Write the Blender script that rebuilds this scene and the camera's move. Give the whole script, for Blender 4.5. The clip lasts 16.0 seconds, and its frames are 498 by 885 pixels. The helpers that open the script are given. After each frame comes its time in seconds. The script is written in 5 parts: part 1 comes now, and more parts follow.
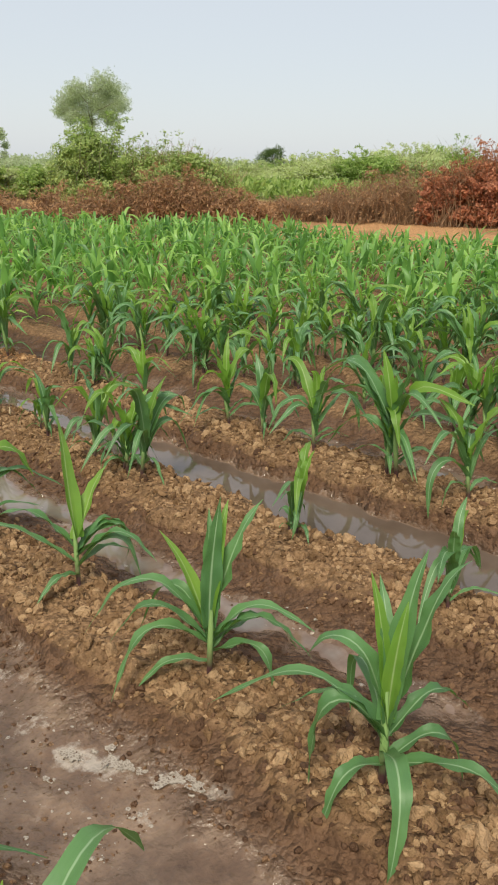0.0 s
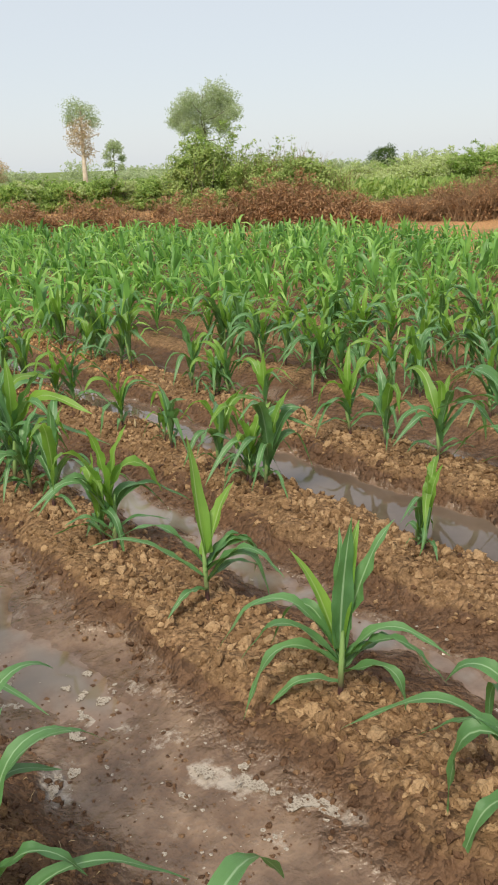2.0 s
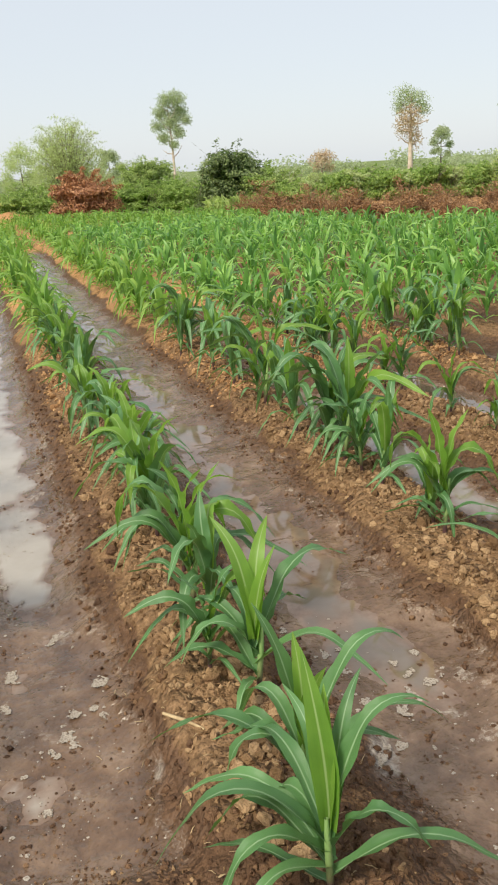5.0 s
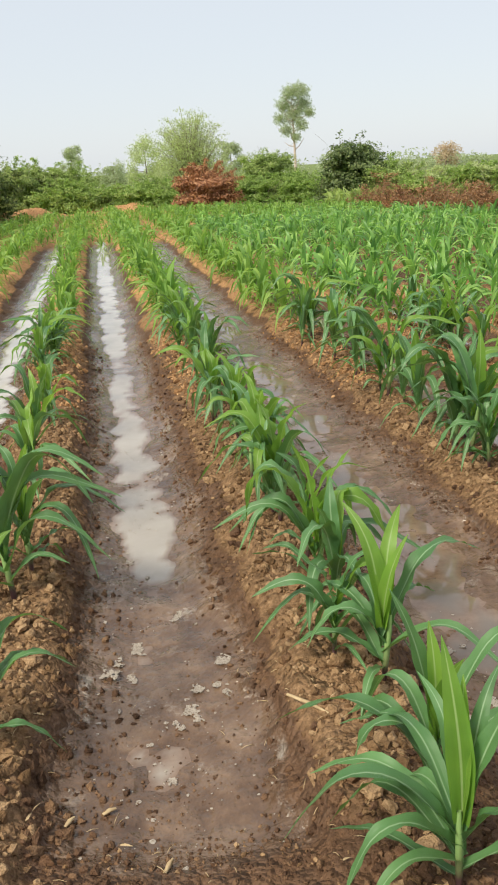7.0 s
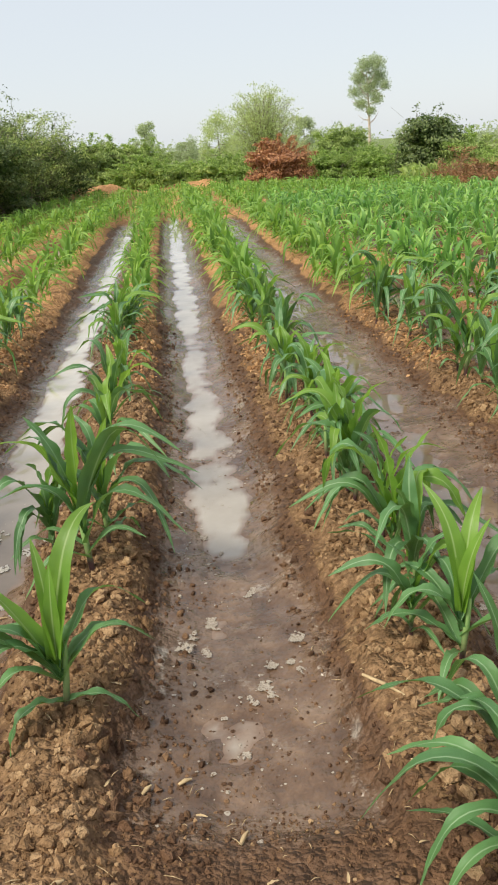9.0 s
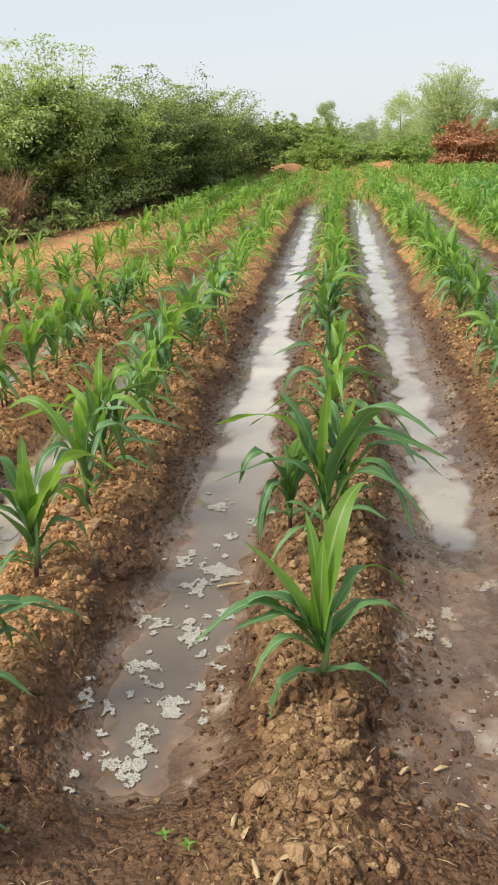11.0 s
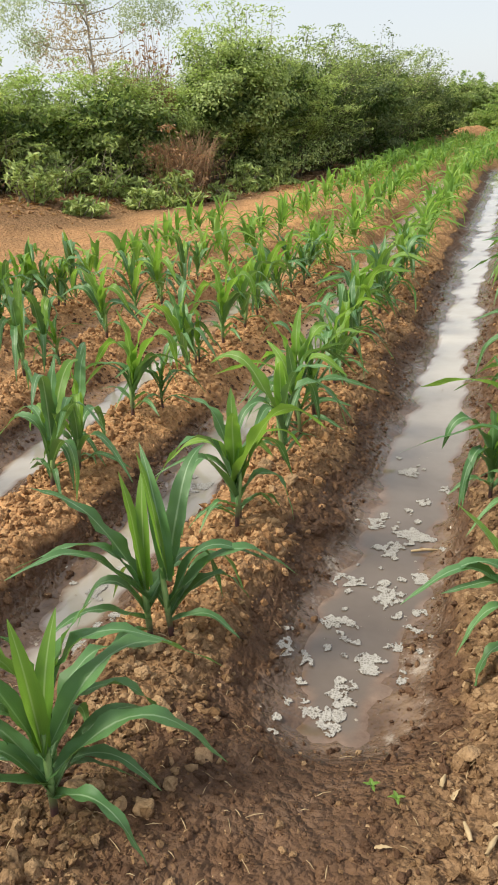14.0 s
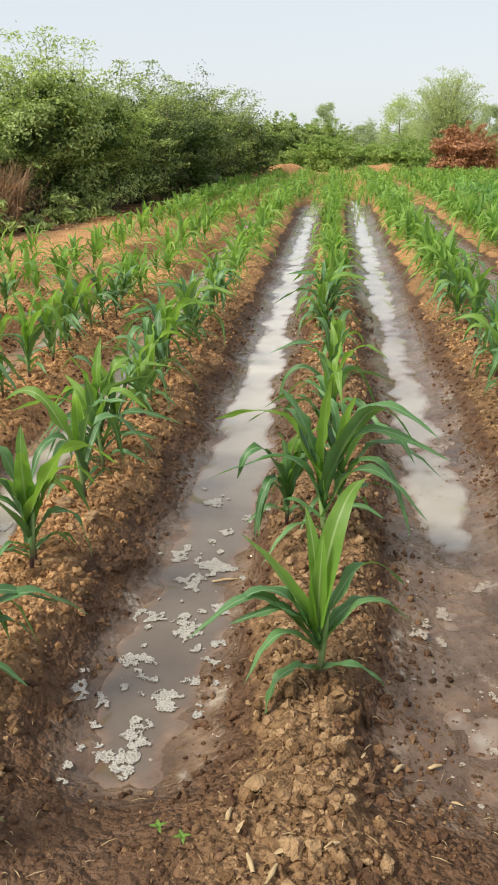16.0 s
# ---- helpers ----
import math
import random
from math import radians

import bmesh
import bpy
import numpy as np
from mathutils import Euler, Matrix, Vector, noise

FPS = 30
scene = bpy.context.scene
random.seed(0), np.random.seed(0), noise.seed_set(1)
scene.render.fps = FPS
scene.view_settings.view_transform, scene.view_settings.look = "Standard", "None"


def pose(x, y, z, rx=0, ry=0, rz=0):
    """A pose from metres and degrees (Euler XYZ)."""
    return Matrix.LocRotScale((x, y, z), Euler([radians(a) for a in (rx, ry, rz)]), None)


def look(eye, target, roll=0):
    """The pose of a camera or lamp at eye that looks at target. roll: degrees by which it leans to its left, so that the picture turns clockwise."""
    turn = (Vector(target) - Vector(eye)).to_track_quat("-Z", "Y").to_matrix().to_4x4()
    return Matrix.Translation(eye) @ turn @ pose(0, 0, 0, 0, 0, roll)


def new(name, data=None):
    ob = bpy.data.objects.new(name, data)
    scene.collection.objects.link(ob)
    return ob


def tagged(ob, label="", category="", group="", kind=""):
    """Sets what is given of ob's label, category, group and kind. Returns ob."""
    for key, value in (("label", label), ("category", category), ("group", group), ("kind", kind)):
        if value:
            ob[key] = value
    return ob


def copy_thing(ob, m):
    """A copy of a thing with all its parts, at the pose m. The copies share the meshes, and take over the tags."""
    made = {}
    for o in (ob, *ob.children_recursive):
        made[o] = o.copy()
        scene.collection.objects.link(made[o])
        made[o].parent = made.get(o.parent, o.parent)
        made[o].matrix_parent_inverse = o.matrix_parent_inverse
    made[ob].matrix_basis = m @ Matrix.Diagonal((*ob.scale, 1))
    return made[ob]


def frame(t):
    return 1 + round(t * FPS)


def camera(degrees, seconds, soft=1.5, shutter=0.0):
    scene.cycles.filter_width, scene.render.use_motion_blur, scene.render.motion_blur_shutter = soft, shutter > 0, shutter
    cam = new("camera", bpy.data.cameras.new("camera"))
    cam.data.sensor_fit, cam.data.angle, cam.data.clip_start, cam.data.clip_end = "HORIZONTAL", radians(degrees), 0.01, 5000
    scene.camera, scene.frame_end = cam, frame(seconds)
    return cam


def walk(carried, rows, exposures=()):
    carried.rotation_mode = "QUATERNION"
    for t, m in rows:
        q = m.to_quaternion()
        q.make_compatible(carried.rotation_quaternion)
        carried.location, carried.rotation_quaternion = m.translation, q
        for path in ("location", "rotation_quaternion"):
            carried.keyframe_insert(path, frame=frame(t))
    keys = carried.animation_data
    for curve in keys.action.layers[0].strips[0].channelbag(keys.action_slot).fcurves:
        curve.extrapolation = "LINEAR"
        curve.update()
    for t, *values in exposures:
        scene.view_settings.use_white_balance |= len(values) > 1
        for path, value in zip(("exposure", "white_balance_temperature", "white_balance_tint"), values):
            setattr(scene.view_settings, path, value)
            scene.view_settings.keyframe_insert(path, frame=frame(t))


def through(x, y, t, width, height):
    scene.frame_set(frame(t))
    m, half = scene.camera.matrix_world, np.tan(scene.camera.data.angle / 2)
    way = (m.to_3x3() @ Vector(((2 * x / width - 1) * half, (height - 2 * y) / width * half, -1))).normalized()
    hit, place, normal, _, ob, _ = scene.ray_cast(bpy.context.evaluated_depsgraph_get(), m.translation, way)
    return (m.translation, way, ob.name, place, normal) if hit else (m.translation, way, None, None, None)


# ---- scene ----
cam = camera(33.0, 16.0, 1.9)
PATH = [
    (0, (-0.136, 0.273, 1.293), (1.234, 1.586, 0.66), 1.1),
    (0.5, (-0.155, 0.275, 1.323), (1.145, 1.659, 0.693), 0.6),
    (1, (-0.123, 0.305, 1.388), (1.167, 1.721, 0.812), -2.4),
    (1.5, (-0.145, 0.299, 1.333), (1.108, 1.741, 0.742), -1.9),
    (2, (-0.153, 0.316, 1.329), (1.021, 1.81, 0.703), -1.8),
    (2.5, (-0.166, 0.335, 1.326), (0.921, 1.892, 0.697), -2.0),
    (3, (-0.179, 0.352, 1.322), (0.802, 1.978, 0.696), -2.2),
    (3.5, (-0.225, 0.369, 1.317), (0.594, 2.082, 0.69), -2.5),
    (4, (-0.252, 0.367, 1.32), (0.451, 2.134, 0.699), -2.8),
    (4.5, (-0.257, 0.373, 1.314), (0.377, 2.168, 0.701), -2.8),
    (5, (-0.277, 0.372, 1.31), (0.279, 2.19, 0.688), -3.2),
    (5.2, (-0.284, 0.371, 1.313), (0.237, 2.198, 0.688), -3.4),
    (7.3, (-0.346, 0.385, 1.292), (-0.075, 2.264, 0.663), -3.2),
    (7.5, (-0.345, 0.389, 1.298), (-0.099, 2.266, 0.654), -3.4),
    (8, (-0.351, 0.388, 1.297), (-0.133, 2.266, 0.646), -3.3),
    (8.5, (-0.35, 0.389, 1.295), (-0.152, 2.267, 0.638), -3.2),
    (9, (-0.372, 0.392, 1.292), (-0.227, 2.272, 0.627), -3.5),
    (9.5, (-0.404, 0.401, 1.288), (-0.353, 2.282, 0.608), -4.3),
    (10, (-0.48, 0.402, 1.294), (-0.51, 2.28, 0.605), -4.2),
    (10.2, (-0.528, 0.399, 1.3), (-0.601, 2.273, 0.607), -3.8),
    (12.3, (-0.73, 0.372, 1.308), (-1.09, 2.217, 0.627), -1.3),
    (12.5, (-0.737, 0.372, 1.302), (-1.121, 2.21, 0.614), -1.5),
    (13, (-0.756, 0.362, 1.298), (-1.202, 2.176, 0.584), -2.2),
    (13.5, (-0.788, 0.345, 1.294), (-1.319, 2.13, 0.564), -2.6),
    (14, (-0.791, 0.348, 1.288), (-1.362, 2.114, 0.544), -2.9),
    (14.5, (-0.757, 0.35, 1.293), (-1.251, 2.144, 0.561), -2.7),
    (15, (-0.731, 0.369, 1.3), (-1.12, 2.198, 0.592), -2.2),
    (15.5, (-0.714, 0.378, 1.298), (-1.022, 2.227, 0.602), -1.5),
    (16, (-0.683, 0.38, 1.295), (-0.872, 2.248, 0.605), -0.6),
]
walk(cam, [(t, look(eye, target, roll)) for t, eye, target, roll in PATH], [(0, 0.02, 6620, 5), (0.8, 0.13, 6620, 5), (2, 0.08, 6620, 5), (3, 0.11, 6620, 5), (4.5, 0.17, 6620, 5), (10, 0.18, 6620, 5), (13.5, 0.25, 6620, 5), (16, 0.2, 6620, 5)])

# ---- world, sun ----
SUN_AZ, SUN_EL = radians(-122), radians(48)
world = bpy.data.worlds.new("sky")
scene.world = world
world.use_nodes = True
wn = world.node_tree
sky = wn.nodes.new("ShaderNodeTexSky")
sky.sky_type, sky.sun_disc = "NISHITA", False
sky.sun_elevation, sky.sun_rotation = SUN_EL, SUN_AZ
sky.air_density, sky.dust_density, sky.ozone_density = 1.0, 1.0, 1.0
haze = wn.nodes.new("ShaderNodeMix")
haze.data_type = "RGBA"
haze.inputs[0].default_value, haze.inputs[7].default_value = 0.78, (6.65, 6.85, 7.55, 1)
wn.links.new(sky.outputs[0], haze.inputs[6])
wn.links.new(haze.outputs[2], wn.nodes["Background"].inputs[0])
wn.nodes["Background"].inputs[1].default_value = 0.113
sun = new("sun", bpy.data.lights.new("sun", "SUN"))
sun.data.energy, sun.data.angle, sun.data.color = 4.0, radians(18), (1.0, 0.93, 0.78)
sun.matrix_world = look((0, 0, 30), (-30 * math.sin(SUN_AZ) * math.cos(SUN_EL), -30 * math.cos(SUN_AZ) * math.cos(SUN_EL), 30 - 30 * math.sin(SUN_EL)))


# ---- node helpers ----
def material(name):
    m = bpy.data.materials.new(name)
    m.use_nodes = True
    return m, m.node_tree, m.node_tree.nodes["Principled BSDF"]


def node(tree, kind, **values):
    n = tree.nodes.new(kind)
    for key, value in values.items():
        n.inputs[key].default_value = value
    return n


def ramp(tree, source, *stops):
    n = tree.nodes.new("ShaderNodeValToRGB")
    while len(n.color_ramp.elements) < len(stops):
        n.color_ramp.elements.new(0.5)
    for e, (at, rgb) in zip(n.color_ramp.elements, stops):
        e.position, e.color = at, (*rgb, 1)
    tree.links.new(source, n.inputs[0])
    return n.outputs[0]


def noise_tex(tree, scale, detail=4.0, rough=0.6, vector=None):
    n = node(tree, "ShaderNodeTexNoise", Scale=scale, Detail=detail, Roughness=rough)
    if vector is None:
        vector = tree.nodes.new("ShaderNodeTexCoord").outputs["Object"]
    tree.links.new(vector, n.inputs["Vector"])
    return n.outputs["Fac"]


def blend(tree, fac, a, b, how="MIX"):
    n = tree.nodes.new("ShaderNodeMix")
    n.data_type, n.blend_type = "RGBA", how
    for at, value in ((0, fac), (6, a), (7, b)):
        if hasattr(value, "is_linked"):
            tree.links.new(value, n.inputs[at])
        else:
            n.inputs[at].default_value = value if at == 0 else (*value, 1)
    return n.outputs[2]


def bump(tree, bsdf, height, strength, distance):
    n = node(tree, "ShaderNodeBump", Strength=strength, Distance=distance)
    tree.links.new(height, n.inputs["Height"])
    tree.links.new(n.outputs[0], bsdf.inputs["Normal"])


def maths(tree, op, a, b):
    n = tree.nodes.new("ShaderNodeMath")
    n.operation = op
    for at, value in ((0, a), (1, b)):
        if hasattr(value, "is_linked"):
            tree.links.new(value, n.inputs[at])
        else:
            n.inputs[at].default_value = value
    return n.outputs[0]


# ---- materials ----
def crumble(t, scale):
    """Rounded cells like packed crumbs: their relief and a value for each."""
    v = node(t, "ShaderNodeTexVoronoi", Scale=scale, Randomness=1.0)
    warp = t.nodes.new("ShaderNodeTexCoord").outputs["Object"]
    shake = node(t, "ShaderNodeTexNoise", Scale=scale * 0.8, Detail=3.0)
    t.links.new(warp, shake.inputs["Vector"])
    t.links.new(blend(t, 0.02, warp, shake.outputs["Color"], "ADD"), v.inputs["Vector"])
    return maths(t, "SUBTRACT", 1.0, v.outputs["Distance"]), v.outputs["Color"]


def soil_material():
    """Tilled soil: moisture, film and baking come from the ground's own attributes."""
    m, t, b = material("tilled_soil")
    wet, dry, film = [t.nodes.new("ShaderNodeAttribute") for _ in range(3)]
    wet.attribute_name, dry.attribute_name, film.attribute_name = "moisture", "baked", "film"
    big, fine, silt = noise_tex(t, 2.3, 3), noise_tex(t, 55, 5, 0.7), noise_tex(t, 9, 4, 0.65)
    lump1, tone1 = crumble(t, 30)
    lump2, tone2 = crumble(t, 75)
    cells = blend(t, 0.5, ramp(t, tone1, (0.0, (0.55,) * 3), (1.0, (1.3,) * 3)), ramp(t, tone2, (0.0, (0.6,) * 3), (1.0, (1.25,) * 3)))
    base = ramp(t, fine, (0.25, (0.108, 0.061, 0.031)), (0.5, (0.236, 0.139, 0.076)), (0.78, (0.41, 0.257, 0.147)))
    baked = ramp(t, fine, (0.25, (0.42, 0.21, 0.095)), (0.75, (0.70, 0.40, 0.195)))
    dirt = blend(t, 1.0, blend(t, dry.outputs["Fac"], base, baked), cells, "MULTIPLY")
    mud = ramp(t, maths(t, "ADD", maths(t, "MULTIPLY", big, 0.45), maths(t, "MULTIPLY", silt, 0.55)), (0.36, (0.082, 0.047, 0.030)), (0.5, (0.138, 0.084, 0.055)), (0.64, (0.222, 0.146, 0.100)))
    pock = noise_tex(t, 30, 3, 0.6)
    mud = blend(t, 1.0, mud, ramp(t, pock, (0.3, (0.84, 0.82, 0.80)), (0.62, (1.1, 1.1, 1.1))), "MULTIPLY")
    scum = blend(t, 1.0, ramp(t, noise_tex(t, 7, 9, 0.78), (0.57, (0, 0, 0)), (0.64, (1, 1, 1))), ramp(t, noise_tex(t, 1.7, 2), (0.45, (0, 0, 0)), (0.6, (0.8,) * 3)), "MULTIPLY")
    strip = t.nodes.new("ShaderNodeAttribute")
    strip.attribute_name = "scum"
    lace = ramp(t, maths(t, "ADD", strip.outputs["Fac"], maths(t, "MULTIPLY", maths(t, "SUBTRACT", noise_tex(t, 26, 6, 0.75), 0.5), 1.8)), (0.6, (0, 0, 0)), (1.25, (0.75,) * 3))
    mud = blend(t, lace, blend(t, scum, mud, (0.36, 0.295, 0.245)), (0.42, 0.36, 0.31))
    edge = maths(t, "ADD", wet.outputs["Fac"], maths(t, "MULTIPLY", maths(t, "SUBTRACT", fine, 0.5), 0.55))
    fac = ramp(t, edge, (0.3, (0, 0, 0)), (0.62, (1, 1, 1)))
    damp = blend(t, 1.0, (0.136, 0.074, 0.043), cells, "MULTIPLY")
    wetsoil = blend(t, ramp(t, film.outputs["Fac"], (0.1, (0, 0, 0)), (0.5, (1, 1, 1))), damp, mud)
    turf = t.nodes.new("ShaderNodeAttribute")
    turf.attribute_name = "turf"
    grass = ramp(t, noise_tex(t, 0.35, 6, 0.7), (0.3, (0.10, 0.14, 0.045)), (0.7, (0.24, 0.29, 0.11)))
    t.links.new(blend(t, turf.outputs["Fac"], blend(t, fac, dirt, wetsoil), grass), b.inputs["Base Color"])
    shine = maths(t, "ADD", maths(t, "MULTIPLY", fac, maths(t, "MULTIPLY", silt, 0.6)), maths(t, "MULTIPLY", film.outputs["Fac"], 0.6))
    t.links.new(ramp(t, shine, (0.06, (0.9,) * 3), (0.34, (0.6,) * 3), (0.75, (0.09,) * 3)), b.inputs["Roughness"])
    t.links.new(ramp(t, shine, (0.2, (0.1,) * 3), (0.6, (0.5,) * 3)), b.inputs["Specular IOR Level"])
    rocky = maths(t, "SUBTRACT", 1.0, maths(t, "MULTIPLY", film.outputs["Fac"], 0.9))
    relief = maths(t, "MULTIPLY", maths(t, "ADD", maths(t, "MULTIPLY", lump1, 1.6), maths(t, "MULTIPLY", lump2, 0.7)), rocky)
    soft = maths(t, "ADD", maths(t, "MULTIPLY", maths(t, "MULTIPLY", fine, rocky), 0.5), maths(t, "ADD", maths(t, "MULTIPLY", silt, 0.5), maths(t, "MULTIPLY", pock, 0.4)))
    bump(t, b, maths(t, "ADD", relief, soft), 0.75, 0.024)
    return m


def clod_material(name, damp, tint=1.0):
    m, t, b = material(name)
    info = t.nodes.new("ShaderNodeNewGeometry").outputs["Random Per Island"]
    grain = noise_tex(t, 90, 4, 0.7)
    if damp:
        a = ramp(t, info, (0.0, (0.085, 0.044, 0.025)), (0.6, (0.165, 0.088, 0.05)), (1.0, (0.26, 0.15, 0.083)))
    else:
        a = ramp(t, info, (0.0, (0.178, 0.102, 0.053)), (0.45, (0.306, 0.184, 0.099)), (1.0, (0.495, 0.324, 0.186)))
    a = blend(t, 1.0, a, (tint, 0.92 * tint, 0.84 * tint) if tint != 1.0 else (1, 1, 1), "MULTIPLY")
    t.links.new(blend(t, 0.6, a, ramp(t, grain, (0.3, (0.427, 0.400, 0.382)), (0.7, (1.0, 1.0, 1.0))), "MULTIPLY"), b.inputs["Base Color"])
    b.inputs["Roughness"].default_value = 0.6 if damp else 0.92
    b.inputs["Specular IOR Level"].default_value = 0.2 if damp else 0.08
    crumb, _ = crumble(t, 130)
    bump(t, b, maths(t, "ADD", grain, crumb), 0.8, 0.006)
    return m


def water_material():
    """Muddy water: the bed's brown where it is thin, paler silt where it is deep (the sheet's own depth). Sky
    reflection is painted into that paleness too.
    """
    m, t, b = material("muddy_water")
    depth = t.nodes.new("ShaderNodeAttribute")
    depth.attribute_name = "depth"
    paling = t.nodes.new("ShaderNodeAttribute")
    paling.attribute_name = "silt"
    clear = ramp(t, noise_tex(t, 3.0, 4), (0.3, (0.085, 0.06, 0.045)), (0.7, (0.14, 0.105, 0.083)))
    silt = blend(t, paling.outputs["Fac"], clear, ramp(t, noise_tex(t, 3.0, 4), (0.3, (0.44, 0.39, 0.34)), (0.7, (0.58, 0.53, 0.475))))
    bed = ramp(t, noise_tex(t, 9, 5, 0.7), (0.35, (0.125, 0.073, 0.049)), (0.65, (0.25, 0.167, 0.121)))
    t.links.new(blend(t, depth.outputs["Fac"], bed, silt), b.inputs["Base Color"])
    b.inputs["Roughness"].default_value = 0.045
    b.inputs["IOR"].default_value = 1.5
    ripple = node(t, "ShaderNodeBump", Strength=0.02, Distance=0.012)
    t.links.new(noise_tex(t, 9, 2), ripple.inputs["Height"])
    t.links.new(ripple.outputs[0], b.inputs["Normal"])
    return m


def leaf_material(name, dark, light, rib, gloss=0.42, through=0.35):
    """A maize blade: UV x runs across it, y along it."""
    m, t, b = material(name)
    uv = t.nodes.new("ShaderNodeUVMap")
    uv.uv_map = "blade"
    split = t.nodes.new("ShaderNodeSeparateXYZ")
    t.links.new(uv.outputs[0], split.inputs[0])
    info = t.nodes.new("ShaderNodeObjectInfo").outputs["Random"]
    stretch = node(t, "ShaderNodeMapping", Scale=(60, 1.5, 1))
    t.links.new(uv.outputs[0], stretch.inputs[0])
    veins = noise_tex(t, 1.0, 2, 0.5, stretch.outputs[0])
    mottle = noise_tex(t, 14, 3)
    col = ramp(t, maths(t, "ADD", maths(t, "MULTIPLY", veins, 0.35), maths(t, "ADD", maths(t, "MULTIPLY", mottle, 0.45), maths(t, "MULTIPLY", info, 0.25))), (0.25, dark), (0.8, light))
    off = maths(t, "ABSOLUTE", maths(t, "SUBTRACT", split.outputs[0], 0.5), 0.0)
    line = ramp(t, off, (0.025, (1, 1, 1)), (0.06, (0, 0, 0)))
    col = blend(t, maths(t, "MULTIPLY", line, 0.75), col, rib)
    t.links.new(col, b.inputs["Base Color"])
    b.inputs["Roughness"].default_value = gloss
    bump(t, b, veins, 0.25, 0.004)
    shine = t.nodes.new("ShaderNodeBsdfTranslucent")
    t.links.new(blend(t, 0.5, col, (0.45, 0.75, 0.08), "MIX"), shine.inputs[0])
    mix = node(t, "ShaderNodeMixShader", Fac=through)
    t.links.new(b.outputs[0], mix.inputs[1])
    t.links.new(shine.outputs[0], mix.inputs[2])
    t.links.new(mix.outputs[0], t.nodes["Material Output"].inputs[0])
    return m


def foliage_material(name, *stops, through=0.25, rough=0.6):
    m, t, b = material(name)
    info = t.nodes.new("ShaderNodeNewGeometry").outputs["Random Per Island"]
    patch = noise_tex(t, 1.6, 3)
    fac = maths(t, "ADD", maths(t, "MULTIPLY", info, 0.55), maths(t, "MULTIPLY", patch, 0.5))
    col = ramp(t, fac, *stops)
    t.links.new(col, b.inputs["Base Color"])
    b.inputs["Roughness"].default_value = rough
    shine = t.nodes.new("ShaderNodeBsdfTranslucent")
    t.links.new(blend(t, 1.0, col, (1.5, 1.6, 1.1), "MULTIPLY"), shine.inputs[0])
    mix = node(t, "ShaderNodeMixShader", Fac=through)
    t.links.new(b.outputs[0], mix.inputs[1])
    t.links.new(shine.outputs[0], mix.inputs[2])
    t.links.new(mix.outputs[0], t.nodes["Material Output"].inputs[0])
    return m


def plain(name, a, c, scale=20.0, rough=0.8):
    m, t, b = material(name)
    t.links.new(ramp(t, noise_tex(t, scale), (0.3, a), (0.7, c)), b.inputs["Base Color"])
    b.inputs["Roughness"].default_value = rough
    return m


SOIL, CLOD, DAMP, WATER = soil_material(), clod_material("dry_clod", False), clod_material("damp_clod", True), water_material()
BAKED = clod_material("baked_clod", False, 1.45)
BLADE = leaf_material("maize_blade", (0.046, 0.126, 0.044), (0.132, 0.27, 0.094), (0.32, 0.45, 0.26), 0.42, 0.22)
YOUNG = leaf_material("young_maize_blade", (0.105, 0.228, 0.034), (0.24, 0.40, 0.058), (0.40, 0.53, 0.22), 0.4, 0.42)


def stalk_material():
    """Green sheath over a purple-brown foot."""
    m, t, b = material("maize_stalk")
    split = t.nodes.new("ShaderNodeSeparateXYZ")
    t.links.new(t.nodes.new("ShaderNodeTexCoord").outputs["Object"], split.inputs[0])
    tone = maths(t, "ADD", split.outputs[2], maths(t, "MULTIPLY", maths(t, "SUBTRACT", noise_tex(t, 40, 3), 0.5), 0.04))
    t.links.new(ramp(t, tone, (0.03, (0.075, 0.036, 0.036)), (0.06, (0.14, 0.16, 0.07)), (0.11, (0.24, 0.37, 0.13))), b.inputs["Base Color"])
    b.inputs["Roughness"].default_value = 0.45
    return m


STALK = stalk_material()
FAR_MAIZE = foliage_material("far_maize", (0.2, (0.08, 0.19, 0.052)), (0.6, (0.215, 0.40, 0.10)), (0.9, (0.41, 0.60, 0.165)), through=0.42, rough=0.42)
THIN_MAIZE = foliage_material("thin_maize", (0.2, (0.10, 0.21, 0.04)), (0.6, (0.21, 0.36, 0.07)), (0.9, (0.34, 0.48, 0.12)), through=0.4)
GREEN = foliage_material("green_foliage", (0.2, (0.14, 0.20, 0.058)), (0.55, (0.30, 0.38, 0.12)), (0.9, (0.50, 0.55, 0.22)), through=0.34)
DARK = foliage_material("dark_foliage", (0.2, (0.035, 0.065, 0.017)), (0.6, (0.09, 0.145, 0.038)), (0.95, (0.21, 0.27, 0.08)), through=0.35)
# Distance haze is put into the next two leaf colours.
PALE = foliage_material("hazed_pale_foliage", (0.2, (0.34, 0.37, 0.19)), (0.6, (0.48, 0.52, 0.29)), (0.95, (0.62, 0.65, 0.40)), through=0.5)
MIST = foliage_material("hazed_grey_green_foliage", (0.2, (0.30, 0.33, 0.235)), (0.6, (0.43, 0.465, 0.33)), (0.95, (0.56, 0.59, 0.435)), through=0.5)
LUSH = foliage_material("lush_weeds", (0.2, (0.14, 0.22, 0.055)), (0.6, (0.31, 0.40, 0.125)), (0.95, (0.50, 0.56, 0.23)), through=0.48)
BROWN = foliage_material("dead_foliage", (0.2, (0.18, 0.095, 0.052)), (0.55, (0.36, 0.195, 0.10)), (0.9, (0.54, 0.34, 0.19)), through=0.25)
